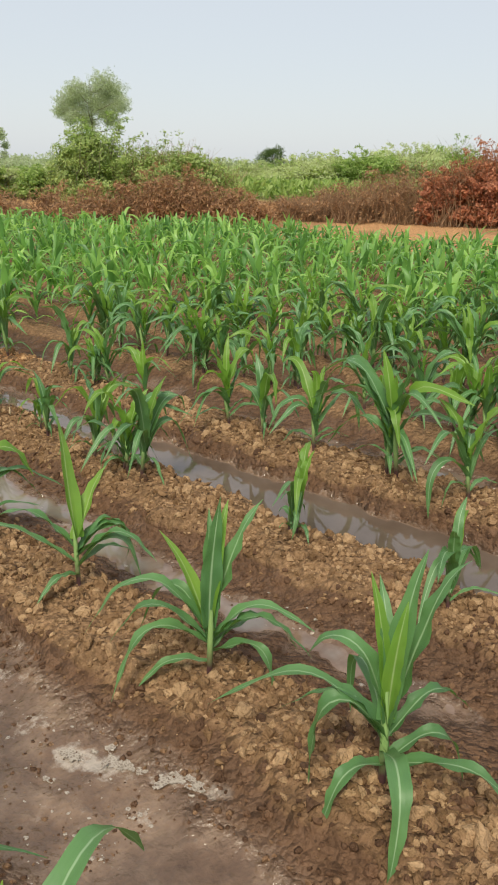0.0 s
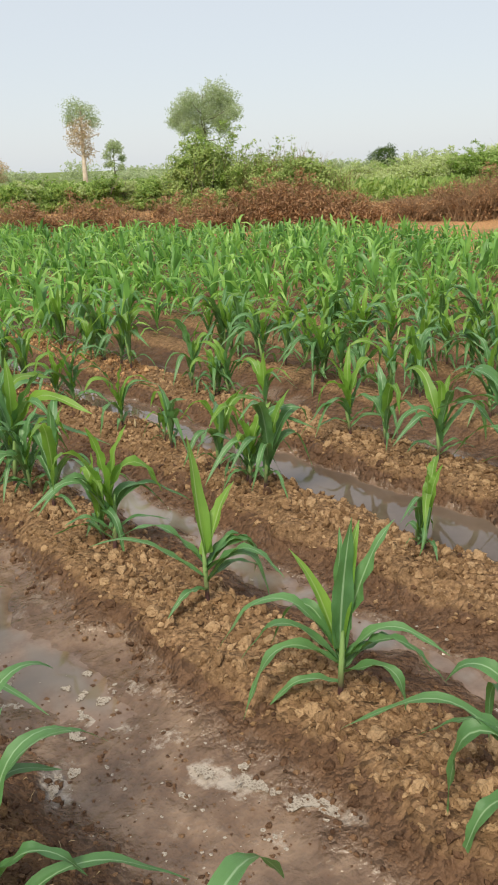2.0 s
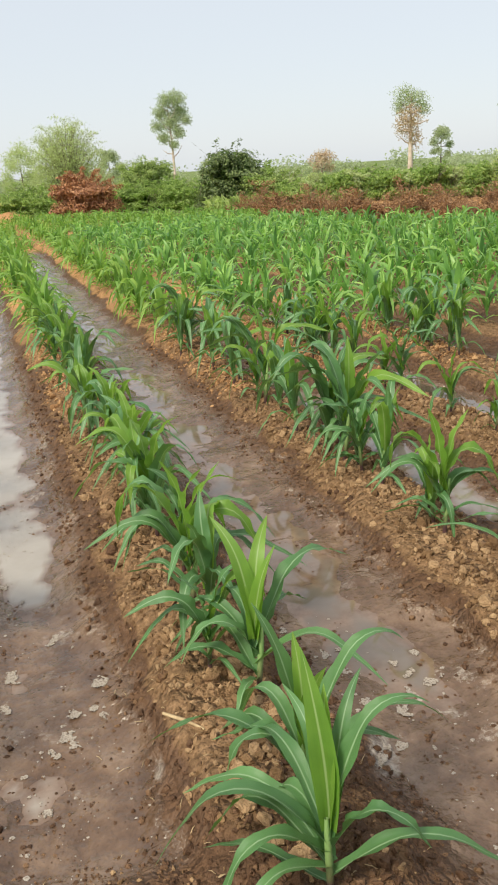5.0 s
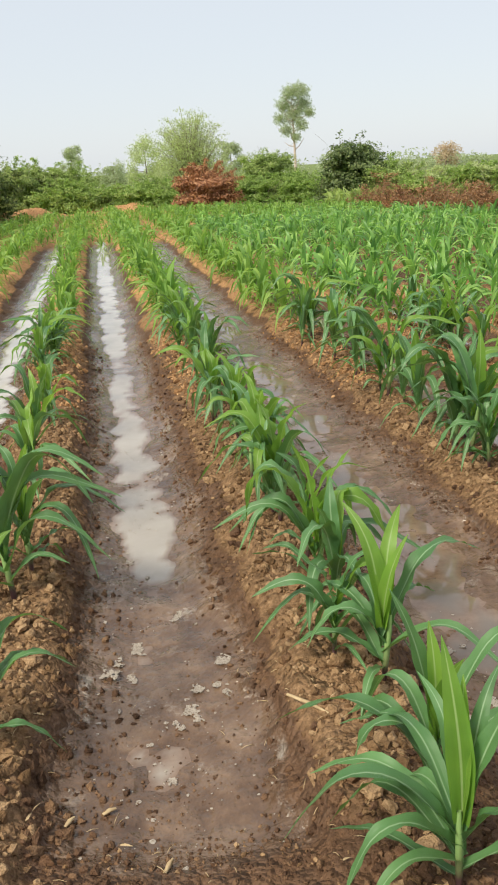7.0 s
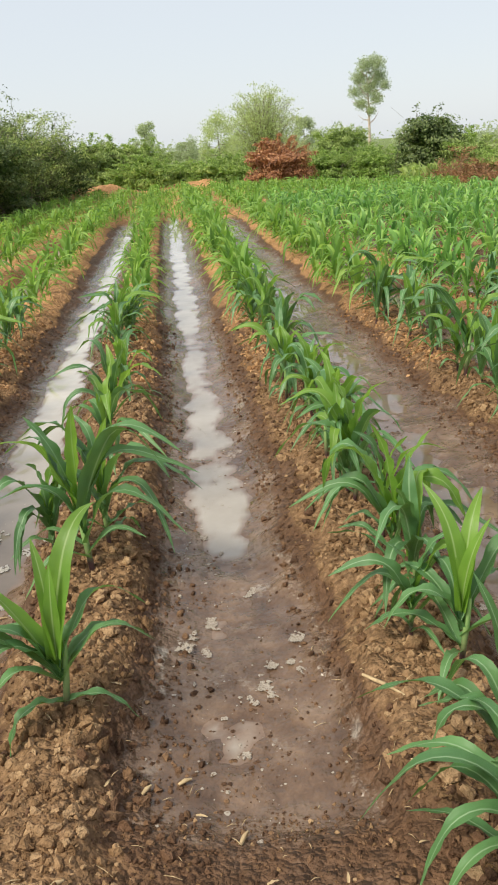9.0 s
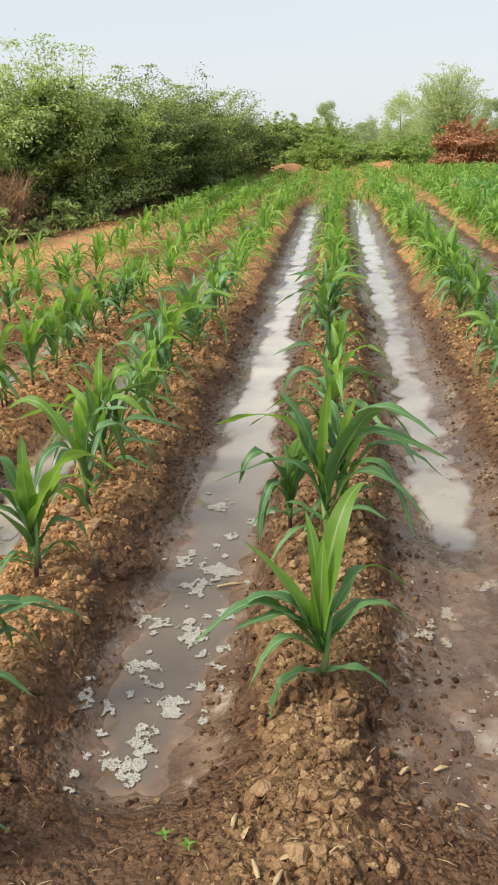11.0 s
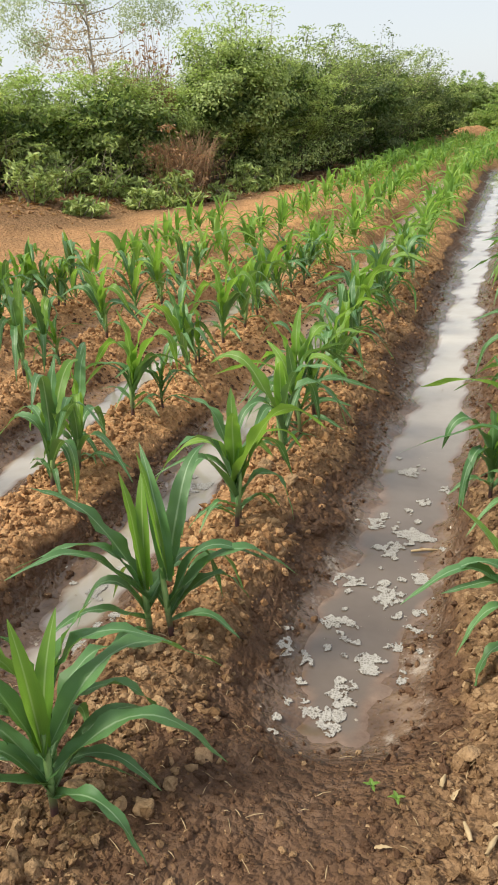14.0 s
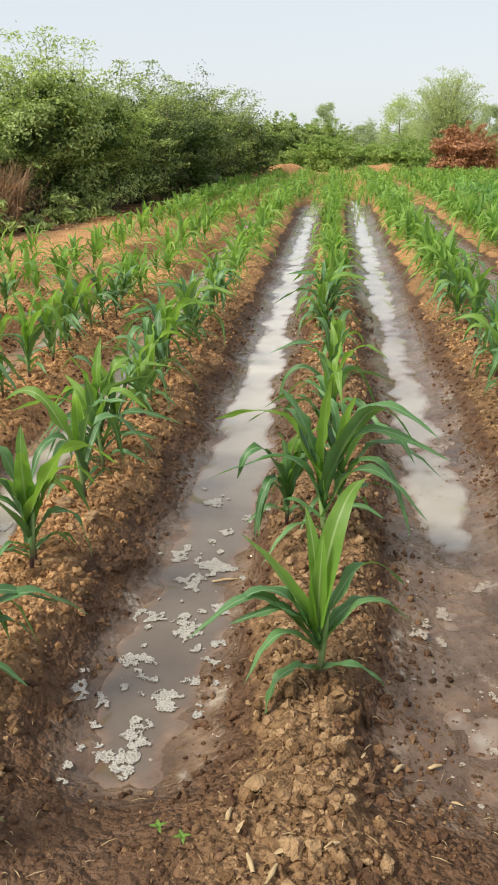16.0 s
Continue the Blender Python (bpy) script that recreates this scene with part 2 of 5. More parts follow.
BLUSH = foliage_material("withered_leaf", (0.2, (0.40, 0.29, 0.21)), (0.55, (0.55, 0.42, 0.32)), (0.9, (0.68, 0.55, 0.43)), through=0.3)
HEDGE = foliage_material("hedge_foliage", (0.2, (0.13, 0.18, 0.052)), (0.55, (0.32, 0.40, 0.13)), (0.9, (0.56, 0.63, 0.25)), through=0.24)
# Hedge shade put into the leaf colour; also the dark bush's own green.
DEEP = foliage_material("shaded_and_dark_foliage", (0.2, (0.06, 0.09, 0.03)), (0.6, (0.145, 0.195, 0.065)), (0.95, (0.31, 0.36, 0.14)), through=0.22)
FEATHER = foliage_material("sunlit_feathery_tips", (0.2, (0.22, 0.28, 0.09)), (0.55, (0.40, 0.48, 0.18)), (0.9, (0.56, 0.63, 0.29)), through=0.42)
RED = foliage_material("scorched_foliage", (0.2, (0.21, 0.075, 0.04)), (0.55, (0.42, 0.16, 0.085)), (0.9, (0.61, 0.30, 0.17)), through=0.3)
RUST = foliage_material("rust_foliage", (0.2, (0.16, 0.07, 0.038)), (0.55, (0.39, 0.175, 0.085)), (0.9, (0.62, 0.34, 0.17)), through=0.2)
ASH = plain("ash_bark", (0.27, 0.24, 0.21), (0.48, 0.44, 0.39), 5)
BARK = plain("grey_bark", (0.13, 0.10, 0.075), (0.24, 0.19, 0.14), 12)
PINK_BARK = plain("pale_bark", (0.45, 0.33, 0.26), (0.68, 0.56, 0.47), 3)
TWIG = plain("dry_twig", (0.17, 0.095, 0.05), (0.34, 0.205, 0.11), 6)


def foam_material(name, wall, cell):
    """Foam: pale bubble walls round greyer cells."""
    m, t, b = material(name)
    v = node(t, "ShaderNodeTexVoronoi", Scale=140.0)
    v.feature = "DISTANCE_TO_EDGE"
    t.links.new(t.nodes.new("ShaderNodeTexCoord").outputs["Object"], v.inputs["Vector"])
    t.links.new(ramp(t, v.outputs["Distance"], (0.02, wall), (0.3, cell)), b.inputs["Base Color"])
    b.inputs["Roughness"].default_value = 0.65
    bump(t, b, v.outputs["Distance"], 0.4, 0.003)
    return m


FOAM = foam_material("foam", (0.42, 0.39, 0.36), (0.19, 0.168, 0.148))
CRUST = foam_material("scum_crust", (0.37, 0.315, 0.265), (0.20, 0.152, 0.118))
STRAW = plain("straw", (0.33, 0.225, 0.12), (0.55, 0.41, 0.24), 40)


# ---- mesh helpers ----
def mesh_of(name, verts, faces, mat, smooth=False, uv=None):
    """A mesh from arrays: faces all have the same number of corners."""
    verts, faces = np.asarray(verts, np.float32), np.asarray(faces, np.int32)
    me = bpy.data.meshes.new(name)
    n, k = faces.shape
    me.vertices.add(len(verts))
    me.vertices.foreach_set("co", verts.ravel())
    me.loops.add(n * k)
    me.loops.foreach_set("vertex_index", faces.ravel())
    me.polygons.add(n)
    me.polygons.foreach_set("loop_start", np.arange(0, n * k, k, dtype=np.int32))
    me.polygons.foreach_set("use_smooth", np.full(n, smooth))
    me.update(calc_edges=True)
    if uv is not None:
        layer = me.uv_layers.new(name="blade")
        layer.data.foreach_set("uv", np.asarray(uv, np.float32)[faces.ravel()].ravel())
    me.materials.append(mat)
    return me


def part(name, me, parent, label=""):
    ob = new(name, me)
    ob.parent = parent
    return tagged(ob, label)


def hashed(i, j, seed):
    h = np.sin(i * 127.1 + j * 311.7 + seed * 74.7) * 43758.5453
    return h - np.floor(h)


def value_noise(x, y, seed=0):
    i, j = np.floor(x), np.floor(y)
    u, v = x - i, y - j
    u, v = u * u * (3 - 2 * u), v * v * (3 - 2 * v)
    a, b = hashed(i, j, seed), hashed(i + 1, j, seed)
    c, d = hashed(i, j + 1, seed), hashed(i + 1, j + 1, seed)
    return (a * (1 - u) + b * u) * (1 - v) + (c * (1 - u) + d * u) * v - 0.5


def fbm(x, y, size, octaves=3, seed=0):
    total = 0
    for o in range(octaves):
        k = 2.0**o / size
        total = total + value_noise(x * k + 13.7 * o, y * k - 7.1 * o, seed + o) / 1.7**o
    return total


def step(a, b, x):
    u = np.clip((x - a) / (b - a), 0, 1)
    return u * u * (3 - 2 * u)


# ---- the lie of the land ----
ROWS = np.array([-3.6, -2.95, -2.22, -1.52, -0.69, 0.17, 1.1, 1.84, 2.58] + [3.28 + 0.69 * k for k in range(20)])
STAND = np.array([-0.3, 0.3])
EDGE_AZ = np.radians([-40, -20, -14, -9, -5, 0, 8, 15, 20, 25, 35, 45, 50, 57, 62, 80])
EDGE_R = np.array([7.2, 9.4, 12.8, 19, 26, 28.5, 26.5, 23.5, 20, 17.4, 16.0, 15.8, 13.6, 11.6, 12.8, 13])
# furrows: their middle, and how far each bed lies over (+) or under (-) the water at these distances along it
FURROW_X = np.array([-3.3, -2.58, -1.87, -1.05, -0.29, 0.62, 1.47, 2.2, 2.92])
ALONG = np.array([0.8, 1.3, 1.6, 1.85, 2.2, 2.7, 3.4, 5.0, 8.0, 14.0, 20.0])
BED = np.array([
    [20, 20, 20, 20, 20, 20, 15, 10, 10, 15, 20],
    [20, 20, 10, 0, -8, -12, -16, -10, 0, 5, 10],
    [32, 20, 2, -18, -26, -28, -24, -18, -12, -8, 5],
    [30, 22, 10, -16, -27, -27, -22, -14, -14, -14, -10],
    [24, 16, 12, 9, -1, -9, -11, -10, -12, -14, -10],
    [6, 6, 5, 4, -5, -9, -5, -4, -2, 2, 5],
    [10, -2, -10, -13, -10, -8, -8, -6, -2, 5, 10],
    [0, -30, -46, -50, -48, -38, -18, -6, 2, 5, 10],
    [0, -8, -8, -8, -6, -4, 0, 2, 5, 5, 10]]) / 1000.0


def polar(x, y):
    dx, dy = x - STAND[0], y - STAND[1]
    return np.arctan2(dx, dy), np.hypot(dx, dy)


def in_field(x, y):
    """1 inside the sown field, 0 outside, with a soft edge."""
    az, r = polar(x, y)
    return step(0.5, -0.3, r - np.interp(az, EDGE_AZ, EDGE_R)) * step(-4.15, -3.85, x) * step(17.2, 16.8, x)


def height(x, y):
    x, y = np.asarray(x, float), np.asarray(y, float)
    sway = 0.05 * value_noise(x * 0.3, y * 0.8, 5)
    gap = np.abs((x + sway)[..., None] - ROWS).min(-1)
    gap = gap * (1 + 0.6 * step(2.3, 1.7, y) * step(0.42, 0.36, np.abs(x + 0.69)))
    gap = np.maximum(gap + 0.07 * fbm(x, y, 0.2, 3, 3), 0)
    crest = 0.120 - 0.028 * step(0.5, 0.8, x) + 0.035 * value_noise(x * 1.3, y * 2.1, 9)
    ridge = crest * (0.76 * step(0.215, 0.09, gap) + 0.24 * step(0.38, 0.15, gap))
    inside = in_field(x, y)
    bed = 0 * x
    for fx, line in zip(FURROW_X, BED):
        lean = 0.075 * step(2.7, 1.8, y) if fx == -1.05 else 0.0
        off = np.abs(x - fx + lean + 0.03 * value_noise(x * 0.5, y * 2.5, 6))
        steep = 0.022 if fx > 0 or fx < -2.7 else 0.016 + 0.039 * step(2.3, 3.2, y) if fx == -0.29 else 0.055
        bank = steep * np.clip((off - 0.03) / 0.25, 0, 1) ** 1.3
        bed = bed + (np.interp(y, ALONG, line) + bank) * step(0.42, 0.30, off)
    bed = np.where(x > 3.2, 0.004, bed) + 0.016 * fbm(x, y, 0.45, 3, 17) + 0.013 * fbm(x, y, 0.12, 2, 19) * step(2.1, 2.6, y)
    head = step(1.75, 1.4, y + 0.15 * value_noise(x * 3, y * 3, 4)) * step(0.4, 0.1, x)
    lump = np.abs(fbm(x, y, 0.11, 3, 31))
    rough = 0.034 * lump * step(0.015, 0.07, ridge + 0.05 * head) + (0.012 * fbm(x, y, 0.085, 3, 41) + 0.005 * np.abs(fbm(x, y, 0.07, 2, 45))) * step(-0.03, 0.0, ridge + bed)
    lip = 0.062 * step(1.84, 1.5, y + 0.10 * np.exp(-(((x + 1.08) / 0.16) ** 2)) + 0.16 * value_noise(x * 3, y * 3, 4) + 0.05 * value_noise(x * 11, y * 11, 14)) * step(0.4, 0.15, x)
    z = inside * (np.maximum(ridge, lip) + bed * (1 - step(0.03, 0.10, np.maximum(ridge, lip)))) + rough
    az, r = polar(x, y)
    z = z + (1 - inside) * (0.05 + 0.05 * fbm(x, y, 1.2, 3, 51) + 0.03 * np.abs(fbm(x, y, 0.35, 2, 53)))
    bank = step(19.8, 22.5, r) * step(radians(17), radians(25), az) * step(radians(75), radians(62), az) * 0.3
    left = step(-0.2, 0.9, -(x + 4.6 + np.interp(y, [4, 13, 28], [2.0, 0.9, -1.2]))) * 0.22 * step(30, 20, y)
    berm = 0.3 * np.exp(-(((r - np.interp(az, EDGE_AZ, EDGE_R) - 1.1) / 0.45) ** 2)) * step(radians(-10), radians(-8), az) * step(radians(5), radians(3), az) * (0.6 + 1.2 * fbm(x, y, 0.9, 2, 57))
    return z + bank + left * step(0, 3, y) + np.maximum(berm, 0)


def spaced(*bands):
    """Coordinates from (start, end, step) bands laid end to end."""
    out = [np.arange(a, b, s) for a, b, s in bands]
    return np.concatenate([*out, [bands[-1][1]]])


def build_ground():
    far = np.geomspace(0.5, 900, 26)
    xs = np.concatenate([-9 - far[::-1], spaced((-9, -3.2, 0.08), (-3.2, 3.0, 0.024), (3.0, 13.5, 0.09)), 13.5 + far])
    ys = np.concatenate([-3 - far[::-1], spaced((-3, 0.6, 0.15), (0.6, 1.1, 0.06), (1.1, 4.4, 0.023), (4.4, 10, 0.06), (10, 30, 0.18)), 30 + far])
    gx, gy = np.meshgrid(xs, ys)
    z = height(gx, gy)
    nx, ny = len(xs), len(ys)
    k = np.arange(nx * ny).reshape(ny, nx)
    faces = np.stack([k[:-1, :-1], k[:-1, 1:], k[1:, 1:], k[1:, :-1]], -1).reshape(-1, 4)
    me = mesh_of("ground", np.stack([gx, gy, z], -1).reshape(-1, 3), faces, SOIL, True)
    inside = in_field(gx, gy)
    wet = inside * step(0.105 - 0.02 * step(0.5, 0.9, gx), 0.055 - 0.015 * step(0.5, 0.9, gx), z + 0.03 * fbm(gx, gy, 0.25, 3, 61)) * (0.75 + 0.25 * step(1.35, 1.75, gy + 0.8 * (gx > 0.3)))
    az, r = polar(gx, gy)
    off = np.maximum(r - np.interp(az, EDGE_AZ, EDGE_R), -4.3 - gx)
    baked = np.clip(step(5.0, 9, gy) * step(4.5, 1.5, gx) * step(2.7, 1.3, off + 0.9 * fbm(gx, gy, 1.3, 2, 73)) + step(1.2, 2.6, gy) * step(-1.2, -1.9, gx) * inside + (1 - inside) * step(34, 25, r) * (1 - 0.8 * step(0.7, 2.6, off + 0.6 * fbm(gx, gy, 1.3, 2, 73)) * step(0.1, -0.1, az)), 0, 1) * (0.55 + 0.45 * step(-0.2, 0.2, fbm(gx, gy, 1.1, 3, 71)))
    wet = wet * (1 - 0.85 * step(2.4, 4.5, gy) * step(-1.3, -2.1, gx))
    wet = np.maximum(wet * step(19, 14, gy), inside * (0.72 - 0.5 * np.exp(-(((gx + 0.74) / 0.19) ** 2))) * step(1.95, 1.6, gy + 0.2 * fbm(gx, gy, 0.3, 2, 63)) * step(0.45, 0.2, gx) * step(0.135, 0.10, z))
    wet = np.maximum(wet, 0.42 * inside * step(1.45, 1.15, gy) * step(0.7, 0.9, gx))
    # Ridge end under the plants: damp soil, darkened for leaf shade as well.
    wet = np.maximum(wet, 0.45 * inside * step(2.1, 1.6, gy) * step(0.42, 0.3, np.abs(gx - 0.17)))
    film = inside * step(19, 15, gy) * np.maximum(step(1.4, 1.65, gy - 0.14 * step(-0.6, -0.75, gx) + 0.2 * value_noise(gx * 5, gy * 5, 83)), step(0.3, 0.4, gx)) * step(0.044 - 0.035 * step(1.0, 1.25, gx), 0.012 - 0.012 * step(1.0, 1.25, gx), z - 0.012 * step(0.42, 0.36, np.abs(gx + 0.27)) + 0.008 * fbm(gx, gy, 0.05, 2, 81))
    scum = 0 * gx
    for x1, y1, x2, y2, wide in ((0.72, 1.66, 0.78, 1.54, 0.04), (0.81, 1.44, 0.91, 1.25, 0.026), (0.43, 1.78, 0.46, 1.88, 0.04), (0.62, 2.05, 0.70, 1.9, 0.035), (-0.04, 1.92, -0.02, 2.08, 0.03), (-0.48, 2.15, -0.5, 2.35, 0.028)):
        t = np.clip(((gx - x1) * (x2 - x1) + (gy - y1) * (y2 - y1)) / ((x2 - x1) ** 2 + (y2 - y1) ** 2), 0, 1)
        scum = np.maximum(scum, np.exp(-((np.hypot(gx - x1 - t * (x2 - x1), gy - y1 - t * (y2 - y1)) + 0.03 * fbm(gx, gy, 0.08, 3, 95)) / wide) ** 2))
    for name, values in (("scum", scum), ("moisture", wet), ("film", film), ("baked", baked * (1 - 0.75 * wet)), ("turf", (1 - inside) * np.maximum(step(24, 27, r + 7 * step(0.1, 0.02, az) * -1), step(21.5, 23.5, r) * step(radians(14), radians(20), az)))):
        a = me.attributes.new(name, "FLOAT", "POINT")
        a.data.foreach_set("value", values.astype(np.float32).ravel())
    return tagged(new("ground", me), "reddish brown tilled soil of a furrowed field, wet in the furrows", "ground", kind="structure")


ground = build_ground()


def build_water():
    """A level sheet in each wet furrow; the bed rises through it where it is dry."""
    for x0, y0, y1, half in ((-2.58, 1.9, 9, 0.3), (-1.87, 1.5, 12, 0.3), (-1.05, 1.5, 18, 0.3), (-0.29, 1.6, 18, 0.3), (0.62, 0.6, 16, 0.3), (1.47, 0.6, 10, 0.3), (2.2, 0.6, 8, 0.3), (2.92, 0.6, 8, 0.3)):
        xs = np.linspace(x0 - half, x0 + half, 44)
        ys = y0 + (y1 - y0) * np.linspace(0, 1, 260) ** 1.7
        gx, gy = np.meshgrid(xs, ys)
        k = np.arange(gx.size).reshape(gx.shape)
        f = np.stack([k[:-1, :-1], k[:-1, 1:], k[1:, 1:], k[1:, :-1]], -1).reshape(-1, 4)
        me = mesh_of("water", np.stack([gx, gy, 0 * gx], -1).reshape(-1, 3), f, WATER)
        depth = me.attributes.new("depth", "FLOAT", "POINT")
        depth.data.foreach_set("value", step(0.0, 0.009, -height(gx, gy)).astype(np.float32).ravel() * 0.95)
        paling = me.attributes.new("silt", "FLOAT", "POINT")
        # Silt paleness, raised along some furrows to paint in sky reflection.
        silt_and_sky = {-1.05: 0.06 + 0.94 * step(2.6, 5.2, gy), -0.29: 0.62 + 0.25 * step(6, 11, gy), -1.87: 0.7, -2.58: 0.8, 0.62: 0.15, 1.47: 0.3, 2.92: 0.1}.get(x0, 0.0) + 0 * gy
        paling.data.foreach_set("value", silt_and_sky.astype(np.float32).ravel())
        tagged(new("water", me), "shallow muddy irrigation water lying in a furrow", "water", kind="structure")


build_water()


# ---- maize ----
def blade(rng, length, width, rise, droop, twist, blunt, segments=14, across=4, bend_at=0.5, curl=0.28, wavy=0.19, fold_up=0.62):
    """One arching leaf along +x from its own base: it rises, bends over about bend_at and hangs. Vertices, faces and UVs."""
    s = np.linspace(0, 1, segments + 1)
    turn = np.clip((s - bend_at + curl) / (2 * curl), 0, 1)
    start = np.clip((curl - bend_at) / (2 * curl), 0, 1)
    angle = rise - droop * (0.8 * (turn**2 * (3 - 2 * turn) - start**2 * (3 - 2 * start)) + 0.2 * s)
    ds = length / segments
    x = np.concatenate([[0], np.cumsum(np.cos((angle[1:] + angle[:-1]) / 2))]) * ds
    z = np.concatenate([[0], np.cumsum(np.sin((angle[1:] + angle[:-1]) / 2))]) * ds
    w = width * (0.5 + 0.5 * np.clip(s / 0.36, 0, 1) ** 0.9) * np.clip(1 - s**blunt, 0.0, 1) ** 0.9
    w[-1] = width * 0.02
    u = np.linspace(-1, 1, across + 1)
    bend = 0.16 * rng.uniform(-1, 1) * length * s**2
    roll = twist * s**1.3
    phase, waves, deep = rng.uniform(0, 6.3, 2), rng.uniform(2.5, 5.5, 2), rng.uniform(0.3, 1.0) * wavy
    verts, uv = [], []
    for i in range(segments + 1):
        nx, nz = -math.sin(angle[i]), math.cos(angle[i])
        for a in u:
            fold = abs(a) * (fold_up * (1 - s[i]) ** 1.8 + 0.12) * w[i] / 2
            k = 1 if a > 0 else 0
            ripple = deep * w[i] * math.sin(phase[k] + waves[k] * 6.28 * s[i]) * abs(a) ** 2
            side = a * w[i] / 2
            up = fold + ripple
            sy, su = side * math.cos(roll[i]) - up * math.sin(roll[i]), side * math.sin(roll[i]) + up * math.cos(roll[i])
            verts.append((x[i] + nx * su, sy + bend[i], z[i] + nz * su))
            uv.append(((a + 1) / 2, s[i]))
    k = across + 1
    faces = [(i * k + j, i * k + j + 1, (i + 1) * k + j + 1, (i + 1) * k + j) for i in range(segments) for j in range(across)]
    return np.array(verts), np.array(faces), np.array(uv)


def tube(points, radii, sides=6):
    """Vertices and quads of a tapered tube through the points."""
    points, verts = np.asarray(points, float), []
    for i, (p, r) in enumerate(zip(points, radii)):
        d = points[min(i + 1, len(points) - 1)] - points[max(i - 1, 0)]
        d = d / (np.linalg.norm(d) + 1e-9)
        a = np.cross(d, (0.3, 1, 0.2))
        a /= np.linalg.norm(a)
        b = np.cross(d, a)
        for k in range(sides):
            t = 2 * math.pi * k / sides
            verts.append(p + r * (math.cos(t) * a + math.sin(t) * b))
    faces = [(i * sides + k, i * sides + (k + 1) % sides, (i + 1) * sides + (k + 1) % sides, (i + 1) * sides + k) for i in range(len(points) - 1) for k in range(sides)]
    return np.array(verts), np.array(faces)


def merged(pieces):
    verts, faces, uvs, n = [], [], [], 0
    for p in pieces:
        verts.append(p[0])
        faces.append(np.asarray(p[1]) + n)
        if len(p) > 2:
            uvs.append(p[2])
        n += len(p[0])
    return np.concatenate(verts), np.concatenate(faces), (np.concatenate(uvs) if uvs else None)


def turned(v, az, at):
    c, s = math.cos(az), math.sin(az)
    return np.stack([v[:, 0] * c - v[:, 1] * s, v[:, 0] * s + v[:, 1] * c, v[:, 2]], -1) + at


def maize_leaves(rng, tall, count, coarse=False):
    """The leaves of one plant from the lowest to the whorl: (vertices, faces, uv), young or not."""
    out, az = [], rng.uniform(-0.3, 0.3)
    for k in range(count):
        f = k / (count - 1)
        az += math.pi + rng.normal(0, 0.38)
        z0, blunt, at = tall * (0.10 + 0.36 * f), 2.2, rng.uniform(0.35, 0.6)
        if f < 0.22:
            length, rise, droop, wide = tall * rng.uniform(0.4, 0.6), rng.uniform(25, 48), rng.uniform(60, 115), 0.62
        elif f < 0.62:
            length, rise, droop, wide, blunt = tall * rng.uniform(0.85, 1.12), rng.uniform(58, 76), rng.uniform(95, 155), 0.9, 1.7
        elif f < 0.85:
            length, rise, droop, wide, at = tall * rng.uniform(0.82, 1.04), rng.uniform(66, 82), rng.uniform(75, 165), 1.08, rng.uniform(0.5, 0.74)
        else:
            length, rise, droop, blunt, wide, at = tall * rng.uniform(0.55, 0.7), rng.uniform(76, 88), rng.uniform(10, 70), 2.6, 1.1, 0.7
        width = (0.031 + 0.020 * math.sin(math.pi * min(1, 0.1 + 0.7 * f))) * (tall / 0.42) ** 0.7 * wide * rng.uniform(0.85, 1.12)
        v, q, uv = blade(rng, length, width, radians(rise), radians(droop), rng.uniform(-1.2, 1.2), blunt, *((6, 2) if coarse else (16, 4)), at, rng.uniform(0.15, 0.3), 0.24)
        out.append(((turned(v, az, (0, 0, z0)), q, uv), f > 0.62 and rng.random() < 0.6))
    return out


def maize_root(rng, tall, leaves):
    """A plant of a stem and its leaves, unplaced."""
    root = new("maize_plant")
    lean = rng.normal(0, 0.01, 2)
    pts = [(lean[0] * s, lean[1] * s, tall * 0.52 * s - 0.02) for s in np.linspace(0, 1, 6)]
    v, f = tube(pts, np.array([0.0066, 0.0072, 0.0078, 0.0078, 0.007, 0.004]) * (tall / 0.42), 8)
    part("stem", mesh_of("stem", v, f, STALK, True), root)
    for (v, f, uv), young in leaves:
        part("leaf", mesh_of("leaf", v, f, YOUNG if young else BLADE, True, uv), root)
    return root


def maize_plant(seed, tall, count):
    rng = np.random.default_rng(seed)
    root = maize_root(rng, tall, maize_leaves(rng, tall, count))
    return tagged(root, "young green maize plant with long arching blades on a soil ridge", "maize plant", "maize plants in rows")


